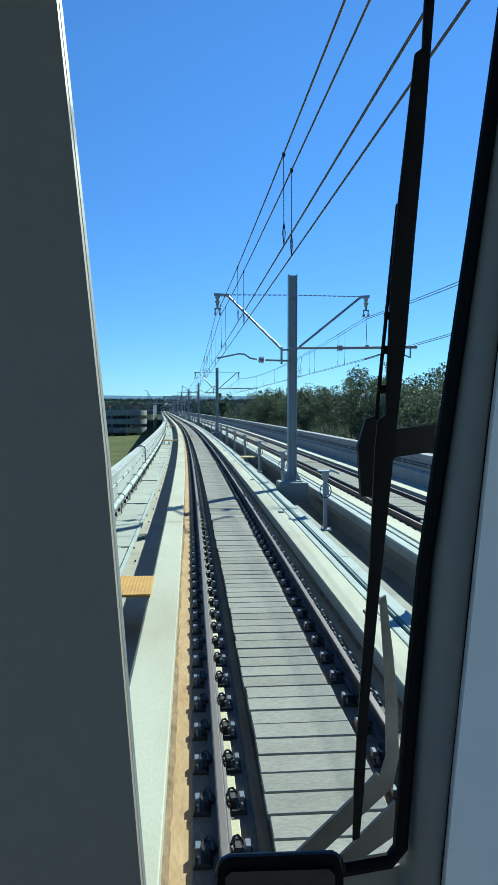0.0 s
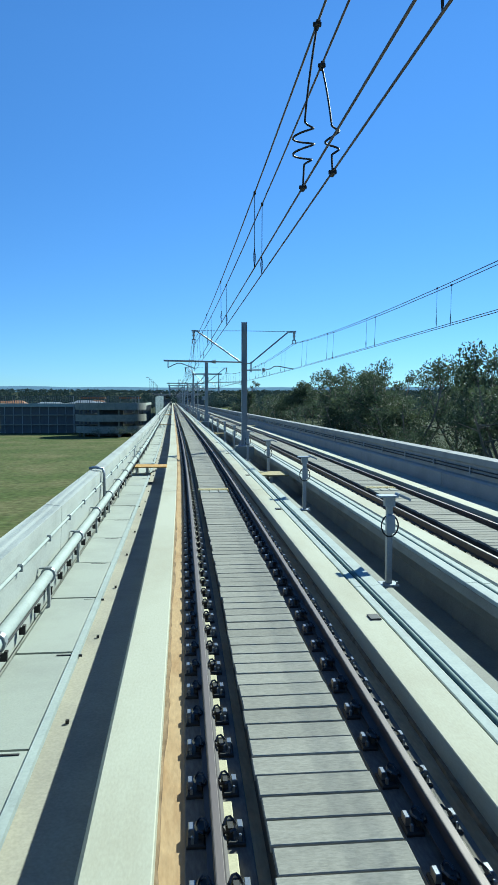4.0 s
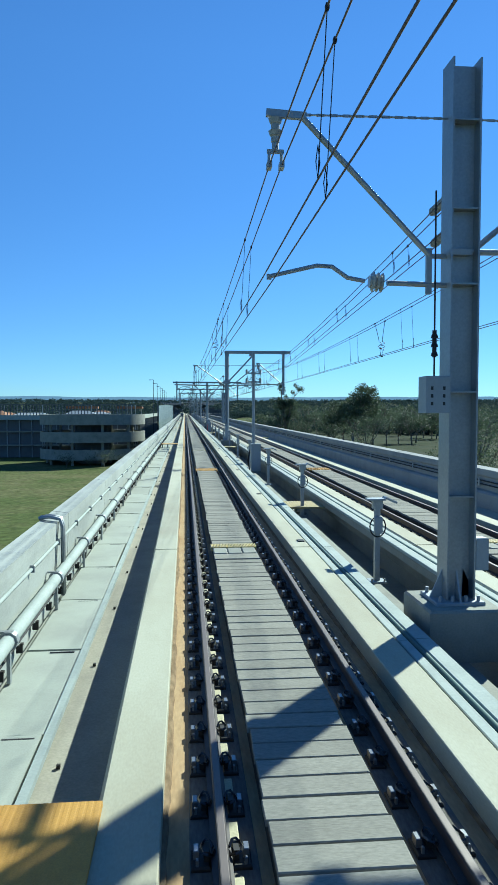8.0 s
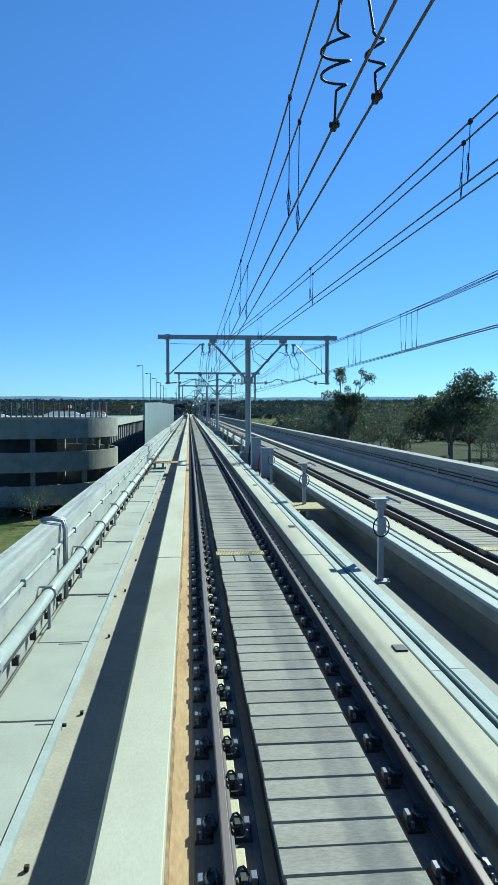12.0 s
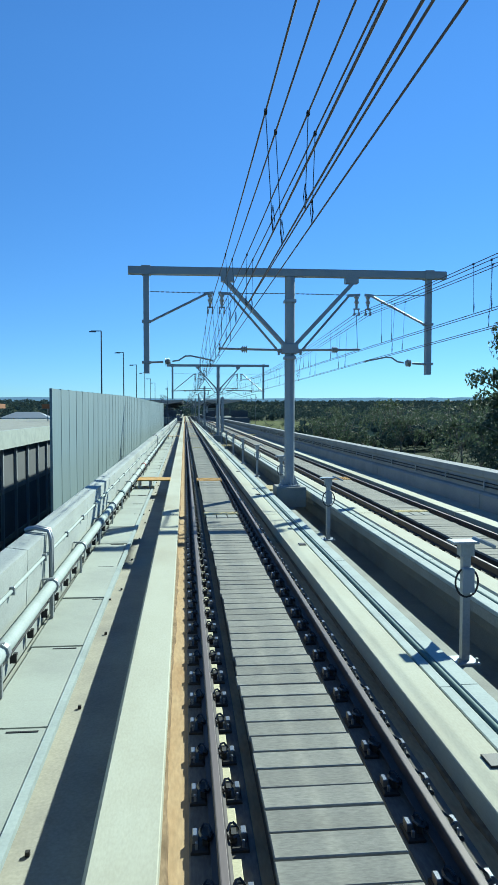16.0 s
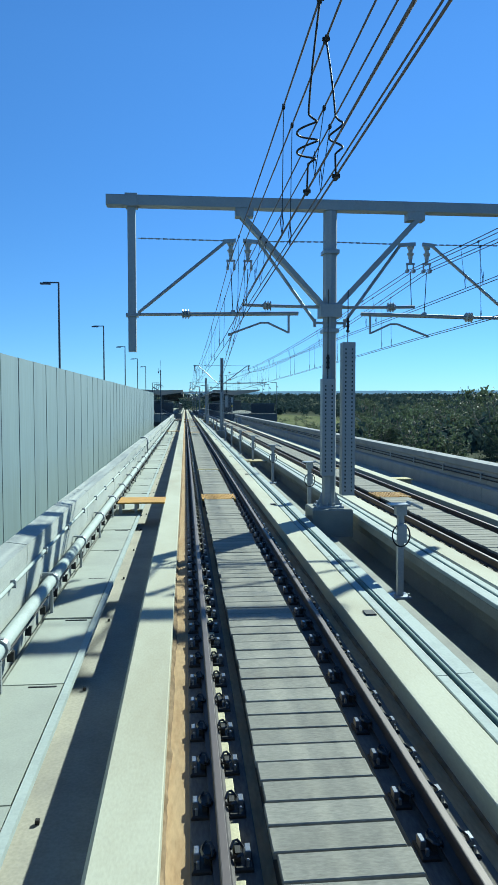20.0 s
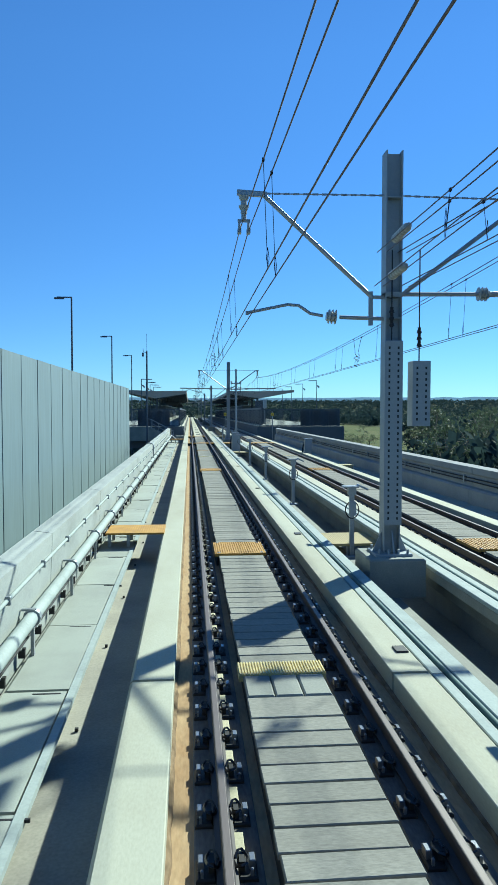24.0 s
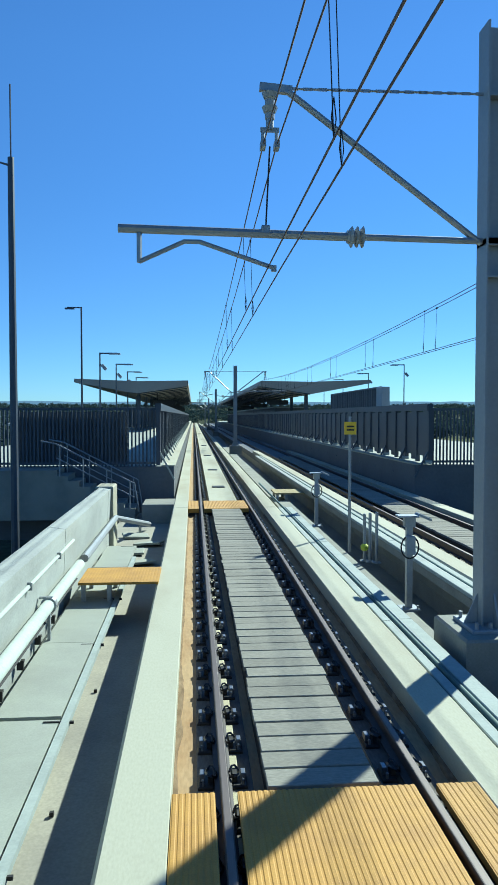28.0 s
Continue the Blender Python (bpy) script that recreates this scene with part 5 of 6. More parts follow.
for i in range(3):
    z = 1.8 - 3.7 * i
    vs, fs, n = [], [], 120
    for k in range(n):
        a = 2 * math.pi * k / n
        dz = -0.5 * k / n
        for r, h in ((11.5, 0.0), (11.5, -2.2), (11.2, -2.2), (11.2, 0.0)):
            vs.append((r * math.cos(a), r * math.sin(a), z + h))
    fs = [(k * 4 + j, ((k + 1) % n) * 4 + j, ((k + 1) % n) * 4 + (j + 1) % 4, k * 4 + (j + 1) % 4) for k in range(n) for j in range(4)]
    part("ring_parapet", Shape().add(vs, fs), CONC, ramp)
    part("ramp_slab", Shape().turned(0, 0, [(11.1, z - 2.1), (11.1, z - 1.8)], 40), CONC, ramp)
part("core", Shape().turned(0, 0, [(4.0, -9), (4.0, 0.6)], 20), SHADEWALL, ramp)
for k in range(10):
    a = 2 * math.pi * k / 10
    part("column", Shape().box(10.2 * math.cos(a) - 0.25, 10.2 * math.cos(a) + 0.25, 10.2 * math.sin(a) - 0.25, 10.2 * math.sin(a) + 0.25, -9, 1.0), CONC, ramp)

park = thing("car_park", Matrix.Translation((0, 0, 0)), "dark multi-storey car park with a pale roof edge and a railing", "building")
for i in range(3):
    part("floor_slab", Shape().box(-62, -13, 340, 470, 0.65 - 3.4 * i, 1.0 - 3.4 * i), CONC, park)
part("edge_band", Shape().box(-62, -12.8, 339.6, 339.9, 0.3, 1.5), PIPE, park, "pale roof edge band")
part("edge_band", Shape().box(-12.9, -12.6, 339.6, 470, 0.3, 1.5), PIPE, park, "pale roof edge band")
part("front_wall", Shape().box(-61.5, -12.95, 341.0, 341.4, -9, 0.3), SHADEWALL, park)
part("side_wall", Shape().box(-13.5, -13.1, 341.4, 470, -9, 0.3), SHADEWALL, park)
for k in range(34):             # upright fins before the dark walls
    part("fin", Shape().box(-13.1, -12.92, 343 + 3.8 * k, 343.25 + 3.8 * k, -9, 0.3), PAINT, park)
for k in range(16):
    part("fin", Shape().box(-60 + 3.0 * k, -59.8 + 3.0 * k, 340.7, 341.0, -9, 0.3), PAINT, park)
part("stair_flight", Shape().bar((-15.6, 340.3, -5.2), (-12.9, 340.3, -3.4), 0.5, 0.5).bar((-12.9, 340.3, -3.4), (-15.6, 340.3, -1.6), 0.5, 0.4), CONC, park, "pale outside stair flight")
s = Shape()
for i in range(62):             # upright fins of the roof screen
    s.box(-61 + 0.78 * i, -60.80 + 0.78 * i, 339.68, 339.80, 1.5, 4.0)
s.box(-62, -12.8, 339.66, 339.82, 4.0, 4.14).box(-62, -12.8, 339.70, 339.78, 2.6, 2.68)
part("roof_screen", s, DARKSTEEL, park)
for x in (-36, -24, -15.3, -14.3, -13.3):
    part("steel_post", Shape().tube([(x, 339.3, -9), (x, 339.3, 4.0)], 0.10, 6), GALV, park)
for i in range(6):
    t = thing("street_lamp", Matrix.Translation((-10.7, 384.0 + 30.6 * i, 0)), "tall dark lamp post with a short arm on the car park", "street lamp", "car park lamps")
    part("pole", Shape().tube([(0, 0, -9), (0, 0, 12.2)], 0.12, 8, 0.07), DARKSTEEL, t)
    part("arm", Shape().box(-1.2, 0.05, -0.05, 0.05, 12.15, 12.25), DARKSTEEL, t)
    part("lamp_head", Shape().box(-1.4, -0.6, -0.14, 0.14, 12.05, 12.18, bevel=0.02), DARKSTEEL, t)
for x0, x1, y in ((-44, -33, 424), (-27, -17, 432)):
    t = thing("shade_canopy", Matrix.Identity(4), "long orange-edged shade canopy on the car park roof", "canopy", "car park canopies")
    part("fascia", Shape().box(x0, x1, y, y + 6, 3.3, 4.1, bevel=0.05), ROOFTILE, t)
    for x in (x0 + 0.5, x1 - 0.5):
        part("post", Shape().tube([(x, y + 3, 0.9), (x, y + 3, 3.3)], 0.1, 6), PAINT, t)
rnd = random.Random(21)
for i in range(16):
    x, y = -60 - rnd.uniform(0, 140), 420 + rnd.uniform(0, 420)
    w, d, h = rnd.uniform(10, 22), rnd.uniform(9, 16), rnd.uniform(4, 7)
    t = thing("house", Matrix.Translation((x, y, -9)), "distant low building with a terracotta pitched roof", "house", "distant houses")
    part("wall", Shape().box(-w / 2, w / 2, -d / 2, d / 2, 0, h + 3), WHITEWALL, t)
    part("roof", Shape().add([(-w / 2 - 0.5, -d / 2 - 0.5, h + 3), (w / 2 + 0.5, -d / 2 - 0.5, h + 3), (w / 2 + 0.5, d / 2 + 0.5, h + 3), (-w / 2 - 0.5, d / 2 + 0.5, h + 3), (-w / 4, 0, h + 5.2), (w / 4, 0, h + 5.2)],
                             [(0, 1, 5, 4), (2, 3, 4, 5), (1, 2, 5), (3, 0, 4), (3, 2, 1, 0)]), ROOFTILE if i % 2 else PAINT, t)
    part("window", Shape().box(-w / 4, -w / 4 + 1.6, -d / 2 - 0.04, -d / 2 + 0.02, h, h + 1.6), DARKSTEEL, t)


# ---- ground, trees and the distance ----
def land(x, y):
    r = math.hypot(x, y - 250)
    far = max(0.0, min(1.0, (r - 700) / 1900))
    return -9.0 + 38.0 * far * far * (3 - 2 * far) + 5.0 * far * noise.noise(Vector((x / 420, y / 420, 0.3))) + 0.5 * min(1, r / 300) * noise.noise(Vector((x / 60, y / 60, 2)))


g = Shape()
radii = [0.0] + [20 * 1.075 ** i for i in range(74)]
ring = 72
vs = [(r * math.cos(2 * math.pi * k / ring), 250 + r * math.sin(2 * math.pi * k / ring), land(r * math.cos(2 * math.pi * k / ring), 250 + r * math.sin(2 * math.pi * k / ring))) for r in radii[1:] for k in range(ring)] + [(0, 250, land(0, 250))]
fs = [(i * ring + k, (i + 1) * ring + k, (i + 1) * ring + (k + 1) % ring, i * ring + (k + 1) % ring) for i in range(len(radii) - 2) for k in range(ring)]
fs += [(len(vs) - 1, k, (k + 1) % ring) for k in range(ring)]
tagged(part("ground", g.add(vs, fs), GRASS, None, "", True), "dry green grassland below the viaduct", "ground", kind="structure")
# ridges on the horizon: a glowing strip, haze put into its blue
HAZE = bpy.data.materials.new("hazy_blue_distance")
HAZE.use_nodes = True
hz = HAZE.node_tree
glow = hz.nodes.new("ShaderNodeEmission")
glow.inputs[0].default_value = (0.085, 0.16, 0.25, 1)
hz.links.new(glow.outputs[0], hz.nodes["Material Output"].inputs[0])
vs, n = [], 180
for k in range(n + 1):
    a = -1.6 + 3.2 * k / n
    crest = 76 + 26 * noise.noise(Vector((a * 2.6, 4, 0))) + 12 * noise.noise(Vector((a * 11, 7, 0))) + 5 * noise.noise(Vector((a * 55, 1, 0)))
    vs += [(4100 * math.sin(a), 250 + 4100 * math.cos(a), -30), (4100 * math.sin(a), 250 + 4100 * math.cos(a), crest)]
tagged(part("distant_ridge", Shape().add(vs, [(2 * k, 2 * k + 1, 2 * k + 3, 2 * k + 2) for k in range(n)]), HAZE), "line of hills on the horizon, glowing with painted blue haze", "hills", kind="structure")
# viaduct piers
for y in JOINTS + [530, 565, 600, 640, 700]:
    t = thing("viaduct_pier", spot(y, MID), "round concrete pier with a wide head under the deck", "pier", "viaduct piers")
    part("shaft", Shape().turned(0, 0, [(1.1, -9.6), (1.1, -3.2), (1.5, -2.6)], 16), CONC, t)
    part("pier_head", Shape().box(-4.6, 4.6, -1.0, 1.0, -2.6, -1.72, bevel=0.1), CONC, t)


def tree(x, y, top, spread, seed, leaves=8200, leaf=0.0088):
    """A gum tree: a leaning tapered trunk, forking limbs and loose clusters of hanging leaves."""
    rnd = random.Random(seed)
    base = land(x, y) - 0.2
    h = top - base
    t = thing("gum_tree", Matrix.Translation((x, y, base)), "tall gum tree with pale limbs and loose grey-green leaf clusters", "tree", "gum trees")
    wood, tips = Shape(), []
    lean = (rnd.uniform(-0.06, 0.06), rnd.uniform(-0.06, 0.06))
    fork = h * rnd.uniform(0.25, 0.4)
    wood.tube([(lean[0] * z, lean[1] * z, z) for z in (0, fork * 0.5, fork)], 0.02 * h, 8, 0.014 * h)
    limbs = rnd.randint(6, 8)
    for b in range(limbs):
        a = 2 * math.pi * (b + rnd.uniform(-0.4, 0.4)) / limbs
        reach, up = spread * rnd.uniform(0.25, 0.95), h * rnd.uniform(0.55, 0.97)
        p0 = Vector((lean[0] * fork, lean[1] * fork, fork * rnd.uniform(0.75, 1.0)))
        p2 = Vector((math.cos(a) * reach, math.sin(a) * reach, up))
        p1 = p0.lerp(p2, 0.5) + Vector((math.cos(a), math.sin(a), -0.4)) * reach * 0.15
        wood.tube([p0, p1, p2], 0.010 * h, 6, 0.003 * h)
        tips.append(p2)
        for c in range(6):
            u = rnd.uniform(0.0, 1.0)
            q = p1.lerp(p2, u) + Vector((rnd.gauss(0, 1), rnd.gauss(0, 1), rnd.gauss(0.1, 0.6))) * spread * 0.27
            wood.tube([p1.lerp(p2, u * 0.7), q], 0.004 * h, 4, 0.0015 * h)
            tips.append(q)
    part("trunk", wood, BARK, t, smooth=True)
    crown = Shape()
    sizes = [spread * rnd.uniform(0.09, 0.24) for _ in tips]
    weights = [s ** 1.6 for s in sizes]
    picks = rnd.choices(range(len(tips)), weights, k=leaves)
    for k in picks:
        way = Vector((rnd.gauss(0, 1), rnd.gauss(0, 1), rnd.gauss(0.1, 0.8))).normalized()
        c = tips[k] + way * sizes[k] * 1.25 * rnd.random() ** 0.45
        w = leaf * h * rnd.uniform(0.6, 1.35)
        u = Vector((rnd.gauss(0, 0.8), rnd.gauss(0, 0.8), rnd.gauss(0, 1))).normalized()
        v = u.cross(Vector((rnd.gauss(0, 1), rnd.gauss(0, 1), rnd.gauss(0, 1)))).normalized()
        crown.add([c - u * w, c + v * w * 0.5, c + u * w, c - v * w * 0.5 + Vector((0, 0, -w * 0.3))], [(0, 1, 2, 3)])
    part("crown", crown, LEAF, t)
    return t


rnd = random.Random(31)
for i in range(23):             # a belt of tall gums beside the far track
    y = 64 + 6.5 * i
    tree(27 + rnd.uniform(-4, 9), y + rnd.uniform(-2, 2), 7.0 + rnd.uniform(-1.5, 2.2), rnd.uniform(4.2, 6.4), 100 + i)
for i in range(12):             # undergrowth beneath them
    y = 70 + 12.5 * i
    tree(25 + rnd.uniform(-3, 6), y, 1.5 + rnd.uniform(-2, 1.5), rnd.uniform(4.5, 6.0), 140 + i, 5500)
for i, (x, y, top, spread) in enumerate([(46.0, 356, 12.4, 9.5), (27.5, 204, 8.0, 4.4), (56, 372, 7.0, 6), (27, 356, 11.2, 4.4), (24, 352, 3.5, 4), (31, 362, 2.8, 4), (36, 250, 2.5, 5), (45, 268, 2.6, 5), (52, 290, 3.6, 6),
                                         (62, 312, 4.0, 6), (70, 335, 4.5, 6), (40, 318, 2.2, 5), (64, 385, 3.0, 5), (78, 402, 4.0, 6), (60, 430, 1.0, 4), (90, 440, 3.0, 6)]):
    tree(x, y, top, spread, 170 + i, (13000, 7000, 6000, 8000)[i] if i < 4 else 4200, 0.0125 if i < 1 else 0.0088)
shared = [tree(95, 470, 2.5, 5.2, 201, 1050, 0.025), tree(72, 505, 1.0, 4.8, 202, 1050, 0.025), tree(120, 520, 3.5, 5.8, 203, 1050, 0.025)]


def meadow_at(x, y):
    """True on the strip of open grass beside the line and on a wedge before it, cleared to fit the camera's view."""
    ragged = 1 + 0.3 * noise.noise(Vector((x / 30, y / 45, 5)))
    return math.hypot((x - 85) / 46, (y - 880) / 215) < ragged or 24 < x < 0.21 * (y - 372) + 6 and y < 860


for i in range(230):            # open woodland on the plain, with a strip of meadow left clear
    x, y = 34 + 170 * rnd.random() ** 1.2, 380 + 460 * rnd.random()
    if meadow_at(x, y):
        continue
    k = rnd.uniform(0.6, 1.15)
    copy_thing(shared[i % 3], Matrix.Translation((x, y, land(x, y) - 0.2)) @ Matrix.Rotation(rnd.uniform(0, 6.28), 4, "Z") @ Matrix.Diagonal((k, k, k, 1)))
low = [tree(52, 640, -5.6, 2.6, 204, 700, 0.028), tree(60, 700, -5.0, 2.4, 205, 700, 0.028)]
for x, y, k in ((-17.5, 307.5, 1.0), (-13.6, 309.0, 0.75), (-20.5, 308.5, 0.6), (-25.0, 307.0, 0.8), (-11.5, 301.0, 0.5)):     # bushes at the foot of the ramp
    copy_thing(low[0], Matrix.Translation((x, y, land(x, y) - 0.2)) @ Matrix.Rotation(3 * k, 4, "Z") @ Matrix.Diagonal((k, k, k, 1)))
for i in range(42):             # shrubs and saplings in the cleared wedge before the meadow
    y = 480 + 420 * rnd.random()
    x = rnd.uniform(24, 0.21 * (y - 372) + 6)
    k = rnd.uniform(0.6, 1.3)
    copy_thing(low[i % 2], Matrix.Translation((x, y, land(x, y) - 0.2)) @ Matrix.Rotation(rnd.uniform(0, 6.28), 4, "Z") @ Matrix.Diagonal((k, k, k, 1)))

# bushland that covers the plain and the far ridges: crowns of loose leaf sprays
rnd = random.Random(77)


def crown_kind(cards, seed, size):
    r = random.Random(seed)
    out = []
    for _ in range(cards):
        d = Vector((r.gauss(0, 1), r.gauss(0, 1), r.gauss(0.15, 0.9))).normalized()
        c = d * (0.55 + 0.45 * r.random()) * (0.85 + 0.5 * noise.noise(d * 2.3 + Vector((seed * 7, 0, 0))))
        face = (d + Vector((r.gauss(0, 0.45), r.gauss(0, 0.45), r.gauss(0, 0.45)))).normalized()
        u = face.cross(Vector((r.gauss(0, 1), r.gauss(0, 1), r.gauss(0, 1)))).normalized()
        v = face.cross(u)
        g = r.uniform(*size)
        out += [c - u * g, c + v * g * 0.7, c + u * g, c - v * g * 0.7]
    return out


near_kinds = [crown_kind(100, k, (0.12, 0.22)) for k in range(7)]
far_kinds = [crown_kind(34, 20 + k, (0.16, 0.30)) for k in range(7)]
woods = Shape()
for i in range(9800):
    a = rnd.uniform(-0.85, 1.0)
    r = 180 + 2320 * rnd.random() ** 1.05
    x, y = r * math.sin(a) + 10, 330 + r * math.cos(a)
    if abs(x - 2) < 30 and y < 1200 or (-75 < x < 0 and y < 620) or x < 24 and y < 560:
        continue
    if meadow_at(x, y):
        continue
    if x < -20 and r < 600 and rnd.random() < 0.6:
        continue
    w = rnd.uniform(2.2, 5.0) * (1 + r / 1500)
    hgt = rnd.uniform(2.4, 6.4) * (1 + 0.15 * r / 1000)
    z = land(x, y) + hgt * 0.7
    ca, sa = math.cos(i * 2.4), math.sin(i * 2.4)
    kind = (near_kinds if r < 900 else far_kinds)[i % 7]
    woods.add([(x + (q.x * ca - q.y * sa) * w, y + (q.x * sa + q.y * ca) * w, z + q.z * hgt) for q in kind], [(k, k + 1, k + 2, k + 3) for k in range(0, len(kind), 4)])
tagged(part("distant_woods", woods, WOODS), "grey-green bushland out to low hills, haze put into its colour", "woods", kind="stuff")


# ---- the standing train at the start of the line, with the cab in which the walk begins ----
START = eye_pose(*PATH[0][1:])


def cab_point(x, y, d):
    """A place in the cab, set to fit the camera's first view: x to the right, y up and d ahead of the eye, in metres.
    """
    return START @ Vector((x, y, -d))


def plate(outline, d, thick, drop=0.0):
    """A plate with that outline, facing back into the cab; its far side lies lower by drop."""
    n = len(outline)
    vs = [cab_point(x, y, d) for x, y in outline] + [cab_point(x, y - drop, d + thick) for x, y in outline]
    return Shape().add(vs, [tuple(range(n))[::-1], tuple(range(n, 2 * n))] + [(k, (k + 1) % n, (k + 1) % n + n, k + n) for k in range(n)])


LINING = material("dark_cab_lining", (0.215, 0.19, 0.155), 0.6, 0, grain=60, vary=0.05, stain=(0.18, 0.16, 0.13), stain_scale=3)
EDGE = material("pale_trim", (0.55, 0.57, 0.53), 0.5, 0, grain=40, vary=0.05)
POST = material("grey_window_post", (0.17, 0.165, 0.15), 0.45, 0, grain=40, vary=0.06)
RUBBER = material("black_rubber", (0.003, 0.0035, 0.0045), 0.55, 0, grain=60, vary=0.2, spec=0.08)
# arm grey lightened in place of the light it reflects
ARM = material("light_catching_arm", (0.045, 0.048, 0.055), 0.5, 0, grain=40, vary=0.25, stain=(0.09, 0.09, 0.095), stain_scale=9, stain_amount=0.6)
GLOSS = material("glossy_black_plastic", (0.006, 0.009, 0.011), 0.18, 0, grain=60, vary=0.2)
PANELBLUE = material("pale_blue_cab_panel", (0.78, 0.77, 0.74), 0.35, 0, grain=20, vary=0.05)
cab = thing("train_cab", spot(-0.5, EYE_OFF + 1.0, 0.0), "dark train cab with a black-framed front window and a wiper", "train")
root = cab.matrix_world.inverted()


def cab_part(name, shape, mat, label="", parent=None, smooth=False):
    shape.v = [tuple(root @ Vector(p)) for p in shape.v]
    return part(name, shape, mat, parent or cab, label, smooth)


cab_part("inner_wall", plate([(-0.6386, 0.5733), (-0.1805, 0.5733), (-0.1624, 0.3733), (-0.1419, 0.1829), (-0.1219, -0.0076), (-0.1067, -0.1886), (-0.091, -0.3733), (-0.0852, -0.4362), (-0.6386, -0.4362)], 0.60, 0.008), LINING, "dark grey wall lining beside the window")
cab_part("wall_trim", Shape().tube([cab_point(x, y, 0.615) for x, y in ((-0.185, 0.5877), (-0.1655, 0.3827), (-0.1445, 0.1874), (-0.124, -0.0078), (-0.1084, -0.1933), (-0.0922, -0.3827), (-0.0864, -0.4471))], 0.0035, 6), EDGE, "thin pale trim along the wall edge")
gasket = [(0.2770, 0.6498), (0.2460, 0.4231), (0.2160, 0.2072), (0.1872, 0.013), (0.1675, -0.1166), (0.1547, -0.2515), (0.1445, -0.3864), (0.1343, -0.3994), (0.0858, -0.408), (0.0426, -0.4166), (-0.0005, -0.4404), (-0.0966, -0.4728)]
cab_part("window_gasket", Shape().tube([cab_point(x, y, 0.68) for x, y in gasket], 0.0075, 10), RUBBER, "black rubber window gasket")
rows = [(0.6593, 0.2809, 0.3061), (0.4293, 0.2492, 0.2798), (0.265, 0.2262, 0.2634), (0.0131, 0.1895, 0.2349), (-0.1183, 0.1703, 0.2207), (-0.2552, 0.1583, 0.207), (-0.3921, 0.1495, 0.1917), (-0.5016, 0.1418, 0.1824)]
vs = []
for y, xa, xb in rows:          # a rounded column, bulging into the cab
    for k in range(9):
        a = math.pi * k / 8
        vs.append(cab_point((xa + xb) / 2 - (xb - xa) / 2 * math.cos(a), y, 0.70 - 0.035 * math.sin(a)))
cab_part("corner_post", Shape().add(vs, [(r * 9 + k, r * 9 + k + 1, r * 9 + k + 10, r * 9 + k + 9) for r in range(len(rows) - 1) for k in range(8)]), POST, "grey rounded window post", None, True)
cab_part("post_joint", Shape().tube([cab_point(x, y, 0.675) for x, y in ((0.2995, 0.645), (0.2577, 0.2593), (0.2298, 0.0129), (0.2159, -0.1157), (0.1934, -0.33), (0.1784, -0.4907))], 0.006, 6), RUBBER)
cab_part("side_panel", plate([(0.2949, 0.6307), (0.254, 0.2535), (0.2258, 0.0126), (0.2121, -0.1131), (0.1901, -0.3227), (0.1755, -0.4798), (0.9738, -0.4798), (0.9738, 0.6307)], 0.66, 0.03), PANELBLUE, "pale blue-grey panel beside the post")
cab_part("sill", plate([(-0.1117, -0.5033), (0.0439, -0.4533), (0.0939, -0.4267), (0.1383, -0.4189), (0.1528, -0.4144), (0.1528, -0.5422), (-0.1117, -0.5422)], 0.70, 0.05, 0.06), LINING, "dark window sill")
cab_part("desk_unit", plate([(-0.0222, -0.3), (-0.0202, -0.2937), (-0.0143, -0.2909), (0.0591, -0.2885), (0.0643, -0.2921), (0.0663, -0.302), (0.0679, -0.3635), (-0.0242, -0.3635)], 0.50, 0.08, 0.055), RUBBER, "black rounded unit on the desk")
wiper = cab_part("wiper", plate([(0.2203, 0.7644), (0.233, 0.7644), (0.2089, 0.4978), (0.1968, 0.339), (0.1867, 0.2311), (0.1771, 0.1168), (0.1644, 0.0025), (0.1568, -0.0737), (0.1467, -0.1689), (0.1346, -0.2959), (0.1295, -0.3911), (0.1244, -0.4451), (0.1168, -0.4483), (0.1181, -0.3911), (0.1238, -0.2959), (0.1359, -0.1371), (0.1416, -0.0102), (0.1448, 0.0248), (0.1537, 0.0311), (0.1543, 0.0597), (0.1568, 0.1168), (0.1606, 0.193), (0.1683, 0.2756), (0.1867, 0.4375), (0.1949, 0.4438), (0.1975, 0.4978)], 0.80, 0.005), RUBBER, "long black windscreen wiper")
cab_part("wiper_blade", Shape().tube([cab_point(x, y, 0.81) for x, y in ((0.1691, 0.2713), (0.1601, 0.1826), (0.153, 0.1119), (0.1472, 0.054), (0.1453, 0.0251))], 0.0022, 5), RUBBER, "", wiper)
for y, x0, x1 in ((0.1436, 0.1539, 0.161), (0.1052, 0.1507, 0.159), (0.0603, 0.1462, 0.1571), (0.1949, 0.1597, 0.1648)):
    cab_part("blade_clip", Shape().tube([cab_point(x0, y, 0.808), cab_point(x1, y, 0.808)], 0.005, 5), RUBBER, "", wiper)
cab_part("wiper_arm", plate([(0.1528, -0.1829), (0.157, -0.2456), (0.1599, -0.3084), (0.1603, -0.367), (0.1528, -0.3921), (0.1675, -0.4047), (0.175, -0.367), (0.1737, -0.3084), (0.1683, -0.2456), (0.1599, -0.1787)], 0.83, 0.006), ARM, "", wiper)
cab_part("wiper_link", plate([(0.1311, -0.4058), (0.1495, -0.386), (0.164, -0.4058), (0.0784, -0.4848), (0.0422, -0.4914)], 0.83, 0.006), ARM, "", wiper)
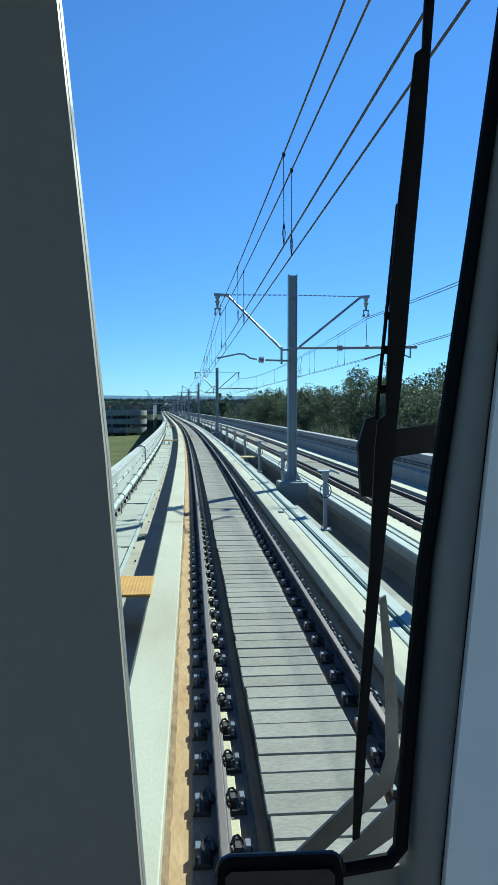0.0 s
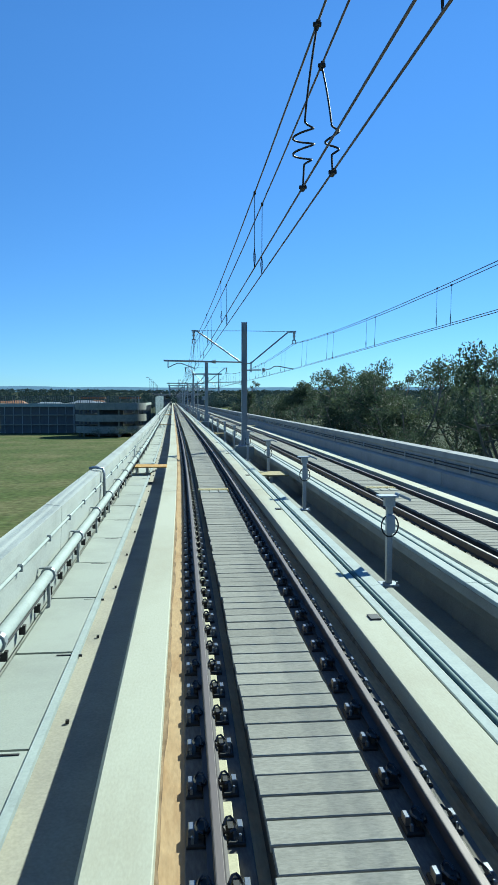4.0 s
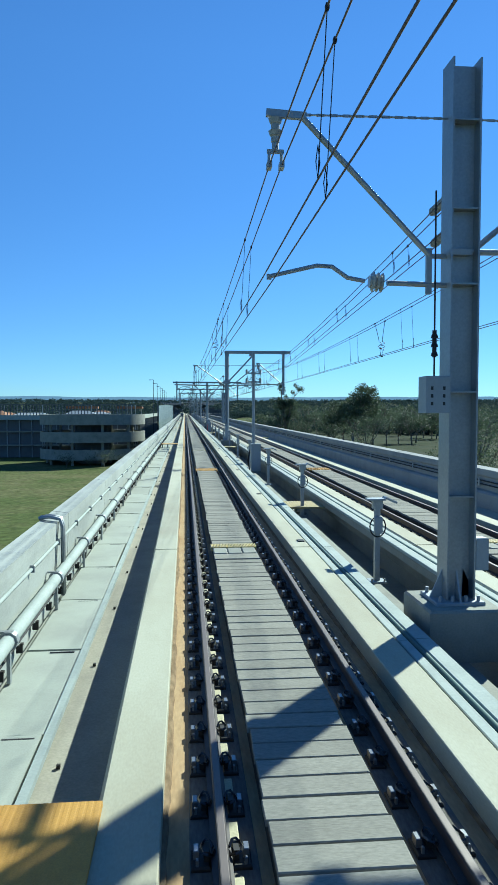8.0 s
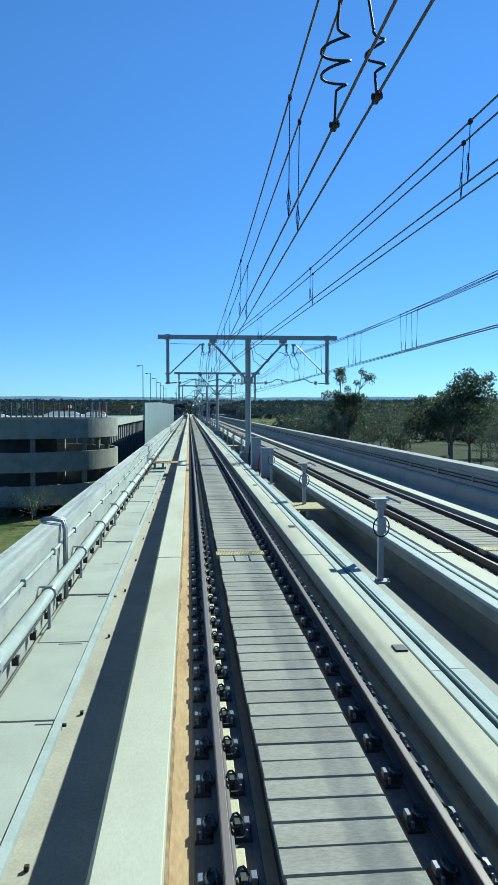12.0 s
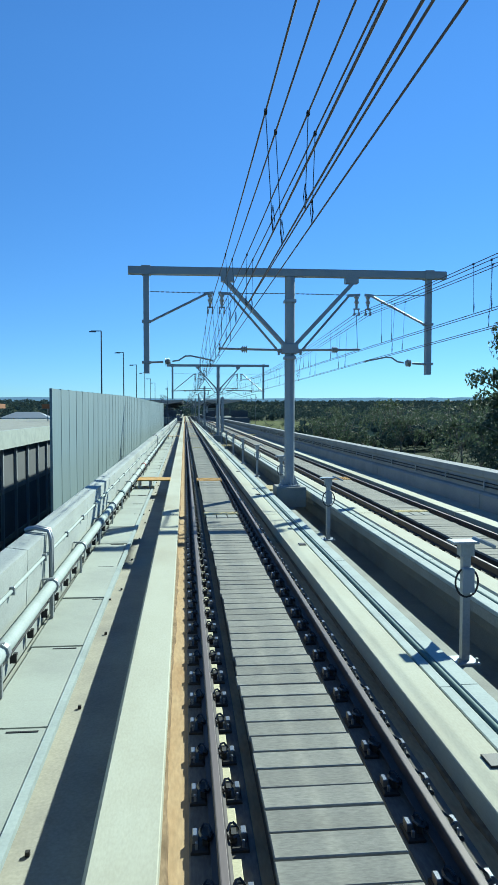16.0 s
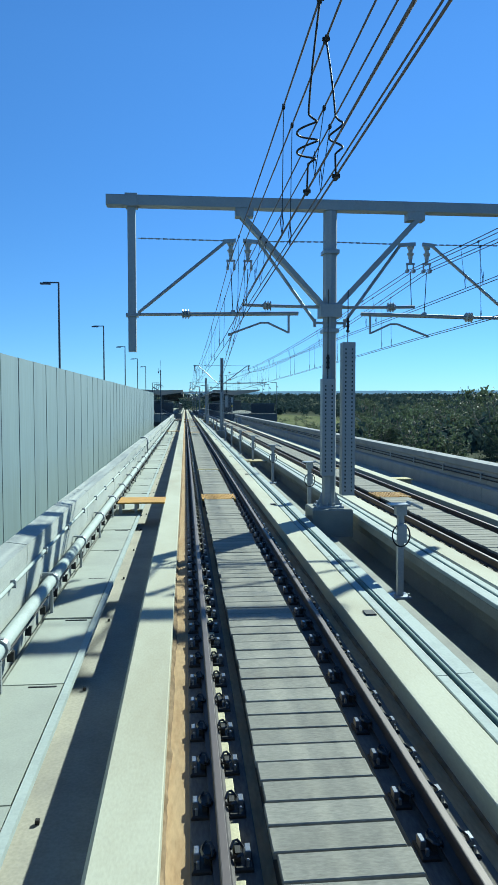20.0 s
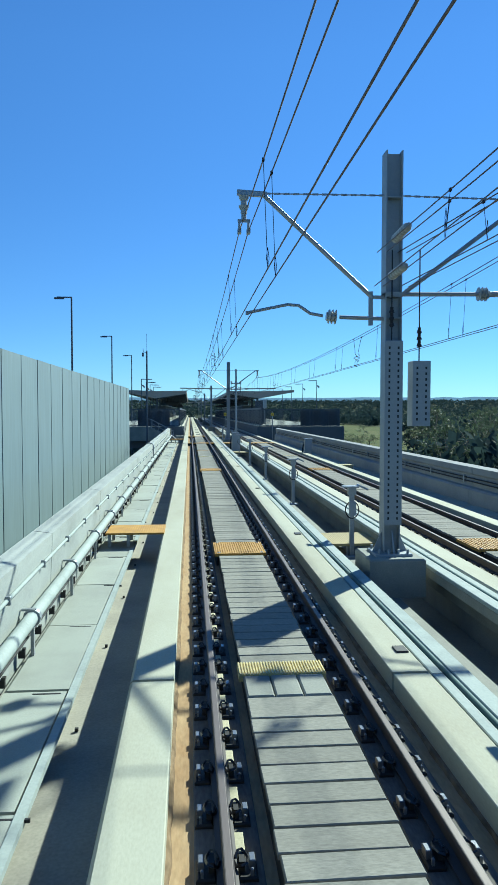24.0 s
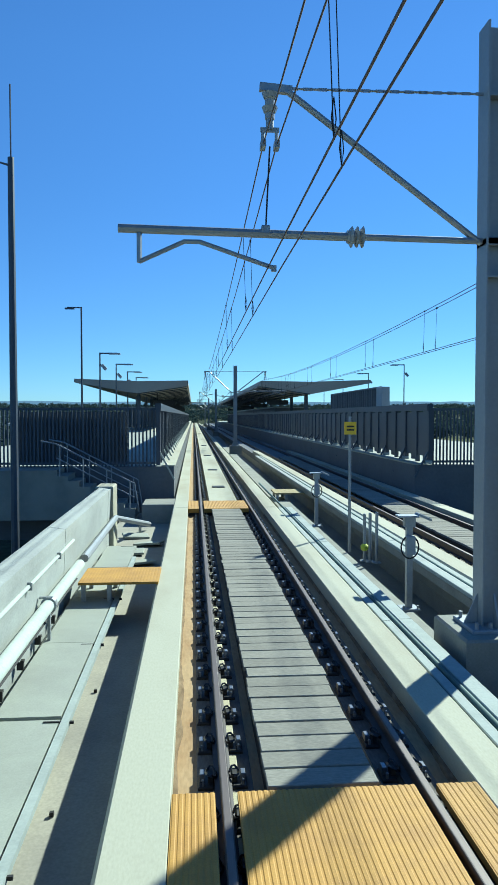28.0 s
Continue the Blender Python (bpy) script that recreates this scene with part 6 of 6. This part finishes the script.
cab_part("wiper_link", plate([(0.1727, -0.424), (0.1727, -0.464), (0.126, -0.4973), (0.0993, -0.4973)], 0.84, 0.006), ARM, "", wiper)
cab_part("camera_housing", plate([(0.1413, 0.0287), (0.1549, 0.0334), (0.1768, 0.0164), (0.2246, 0.0218), (0.2259, -0.0109), (0.1768, -0.0177), (0.1522, -0.0655), (0.1358, -0.0655), (0.1317, -0.0041)], 0.86, 0.015), RUBBER, "black exterior housing behind the wiper")
cab_part("unit_rim", Shape().tube([cab_point(x, y, 0.498) for x, y in ((-0.0225, -0.3067), (-0.0217, -0.298), (-0.0194, -0.2921), (-0.0138, -0.2893), (0.0585, -0.2869), (0.064, -0.2905), (0.0664, -0.3008))], 0.0016, 6), GLOSS, "glossy black rim")
cab_part("unit_screen", plate([(-0.0165, -0.3035), (-0.0125, -0.2995), (0.0560, -0.2975), (0.0600, -0.3015), (0.0612, -0.3560), (-0.0180, -0.3560)], 0.496, 0.004), GLOSS, "glossy black face of the desk unit")
# unseen shell added round it to dim the cab, standing on the rails behind
s = cab.matrix_world
for nm, dims in (("floor", (-0.85, 2.55, -7.0, 0.75, 1.02, 1.1)), ("roof", (-0.85, 2.55, -1.6, 0.6, 3.85, 3.93)), ("side_wall", (-0.93, -0.85, -7.0, 0.6, 1.0, 2.0)),
                 ("side_wall", (2.55, 2.63, -7.0, 0.6, 1.0, 2.0)), ("front_wall", (-0.85, 2.55, 0.76, 0.84, 0.9, 1.5)), ("pillar", (-0.93, -0.85, -1.6, -1.4, 2.0, 3.85)), ("pillar", (2.55, 2.63, -1.6, -1.4, 2.0, 3.85)),
                 ("pillar", (-0.93, -0.85, 0.4, 0.6, 2.0, 3.85)), ("pillar", (2.55, 2.63, 0.4, 0.6, 2.0, 3.85))):
    x0, x1, y0, y1, z0, z1 = dims
    part(nm, Shape().box(x0 - 1.0, x1 - 1.0, y0, y1, z0, z1), LINING, cab)
for y in (-5.6, -3.2):
    for k in (-0.752, 0.752):
        w = Shape().tube([(k - 0.02 - 0.06 - 0.02, y, 0.42), (k + 0.06 - 0.02, y, 0.42)], 0.42, 20)
        part("wheel", w, IRON, cab)
part("underframe", Shape().box(-0.6, 0.6, -6.8, 0.2, 0.45, 1.02), IRON, cab)
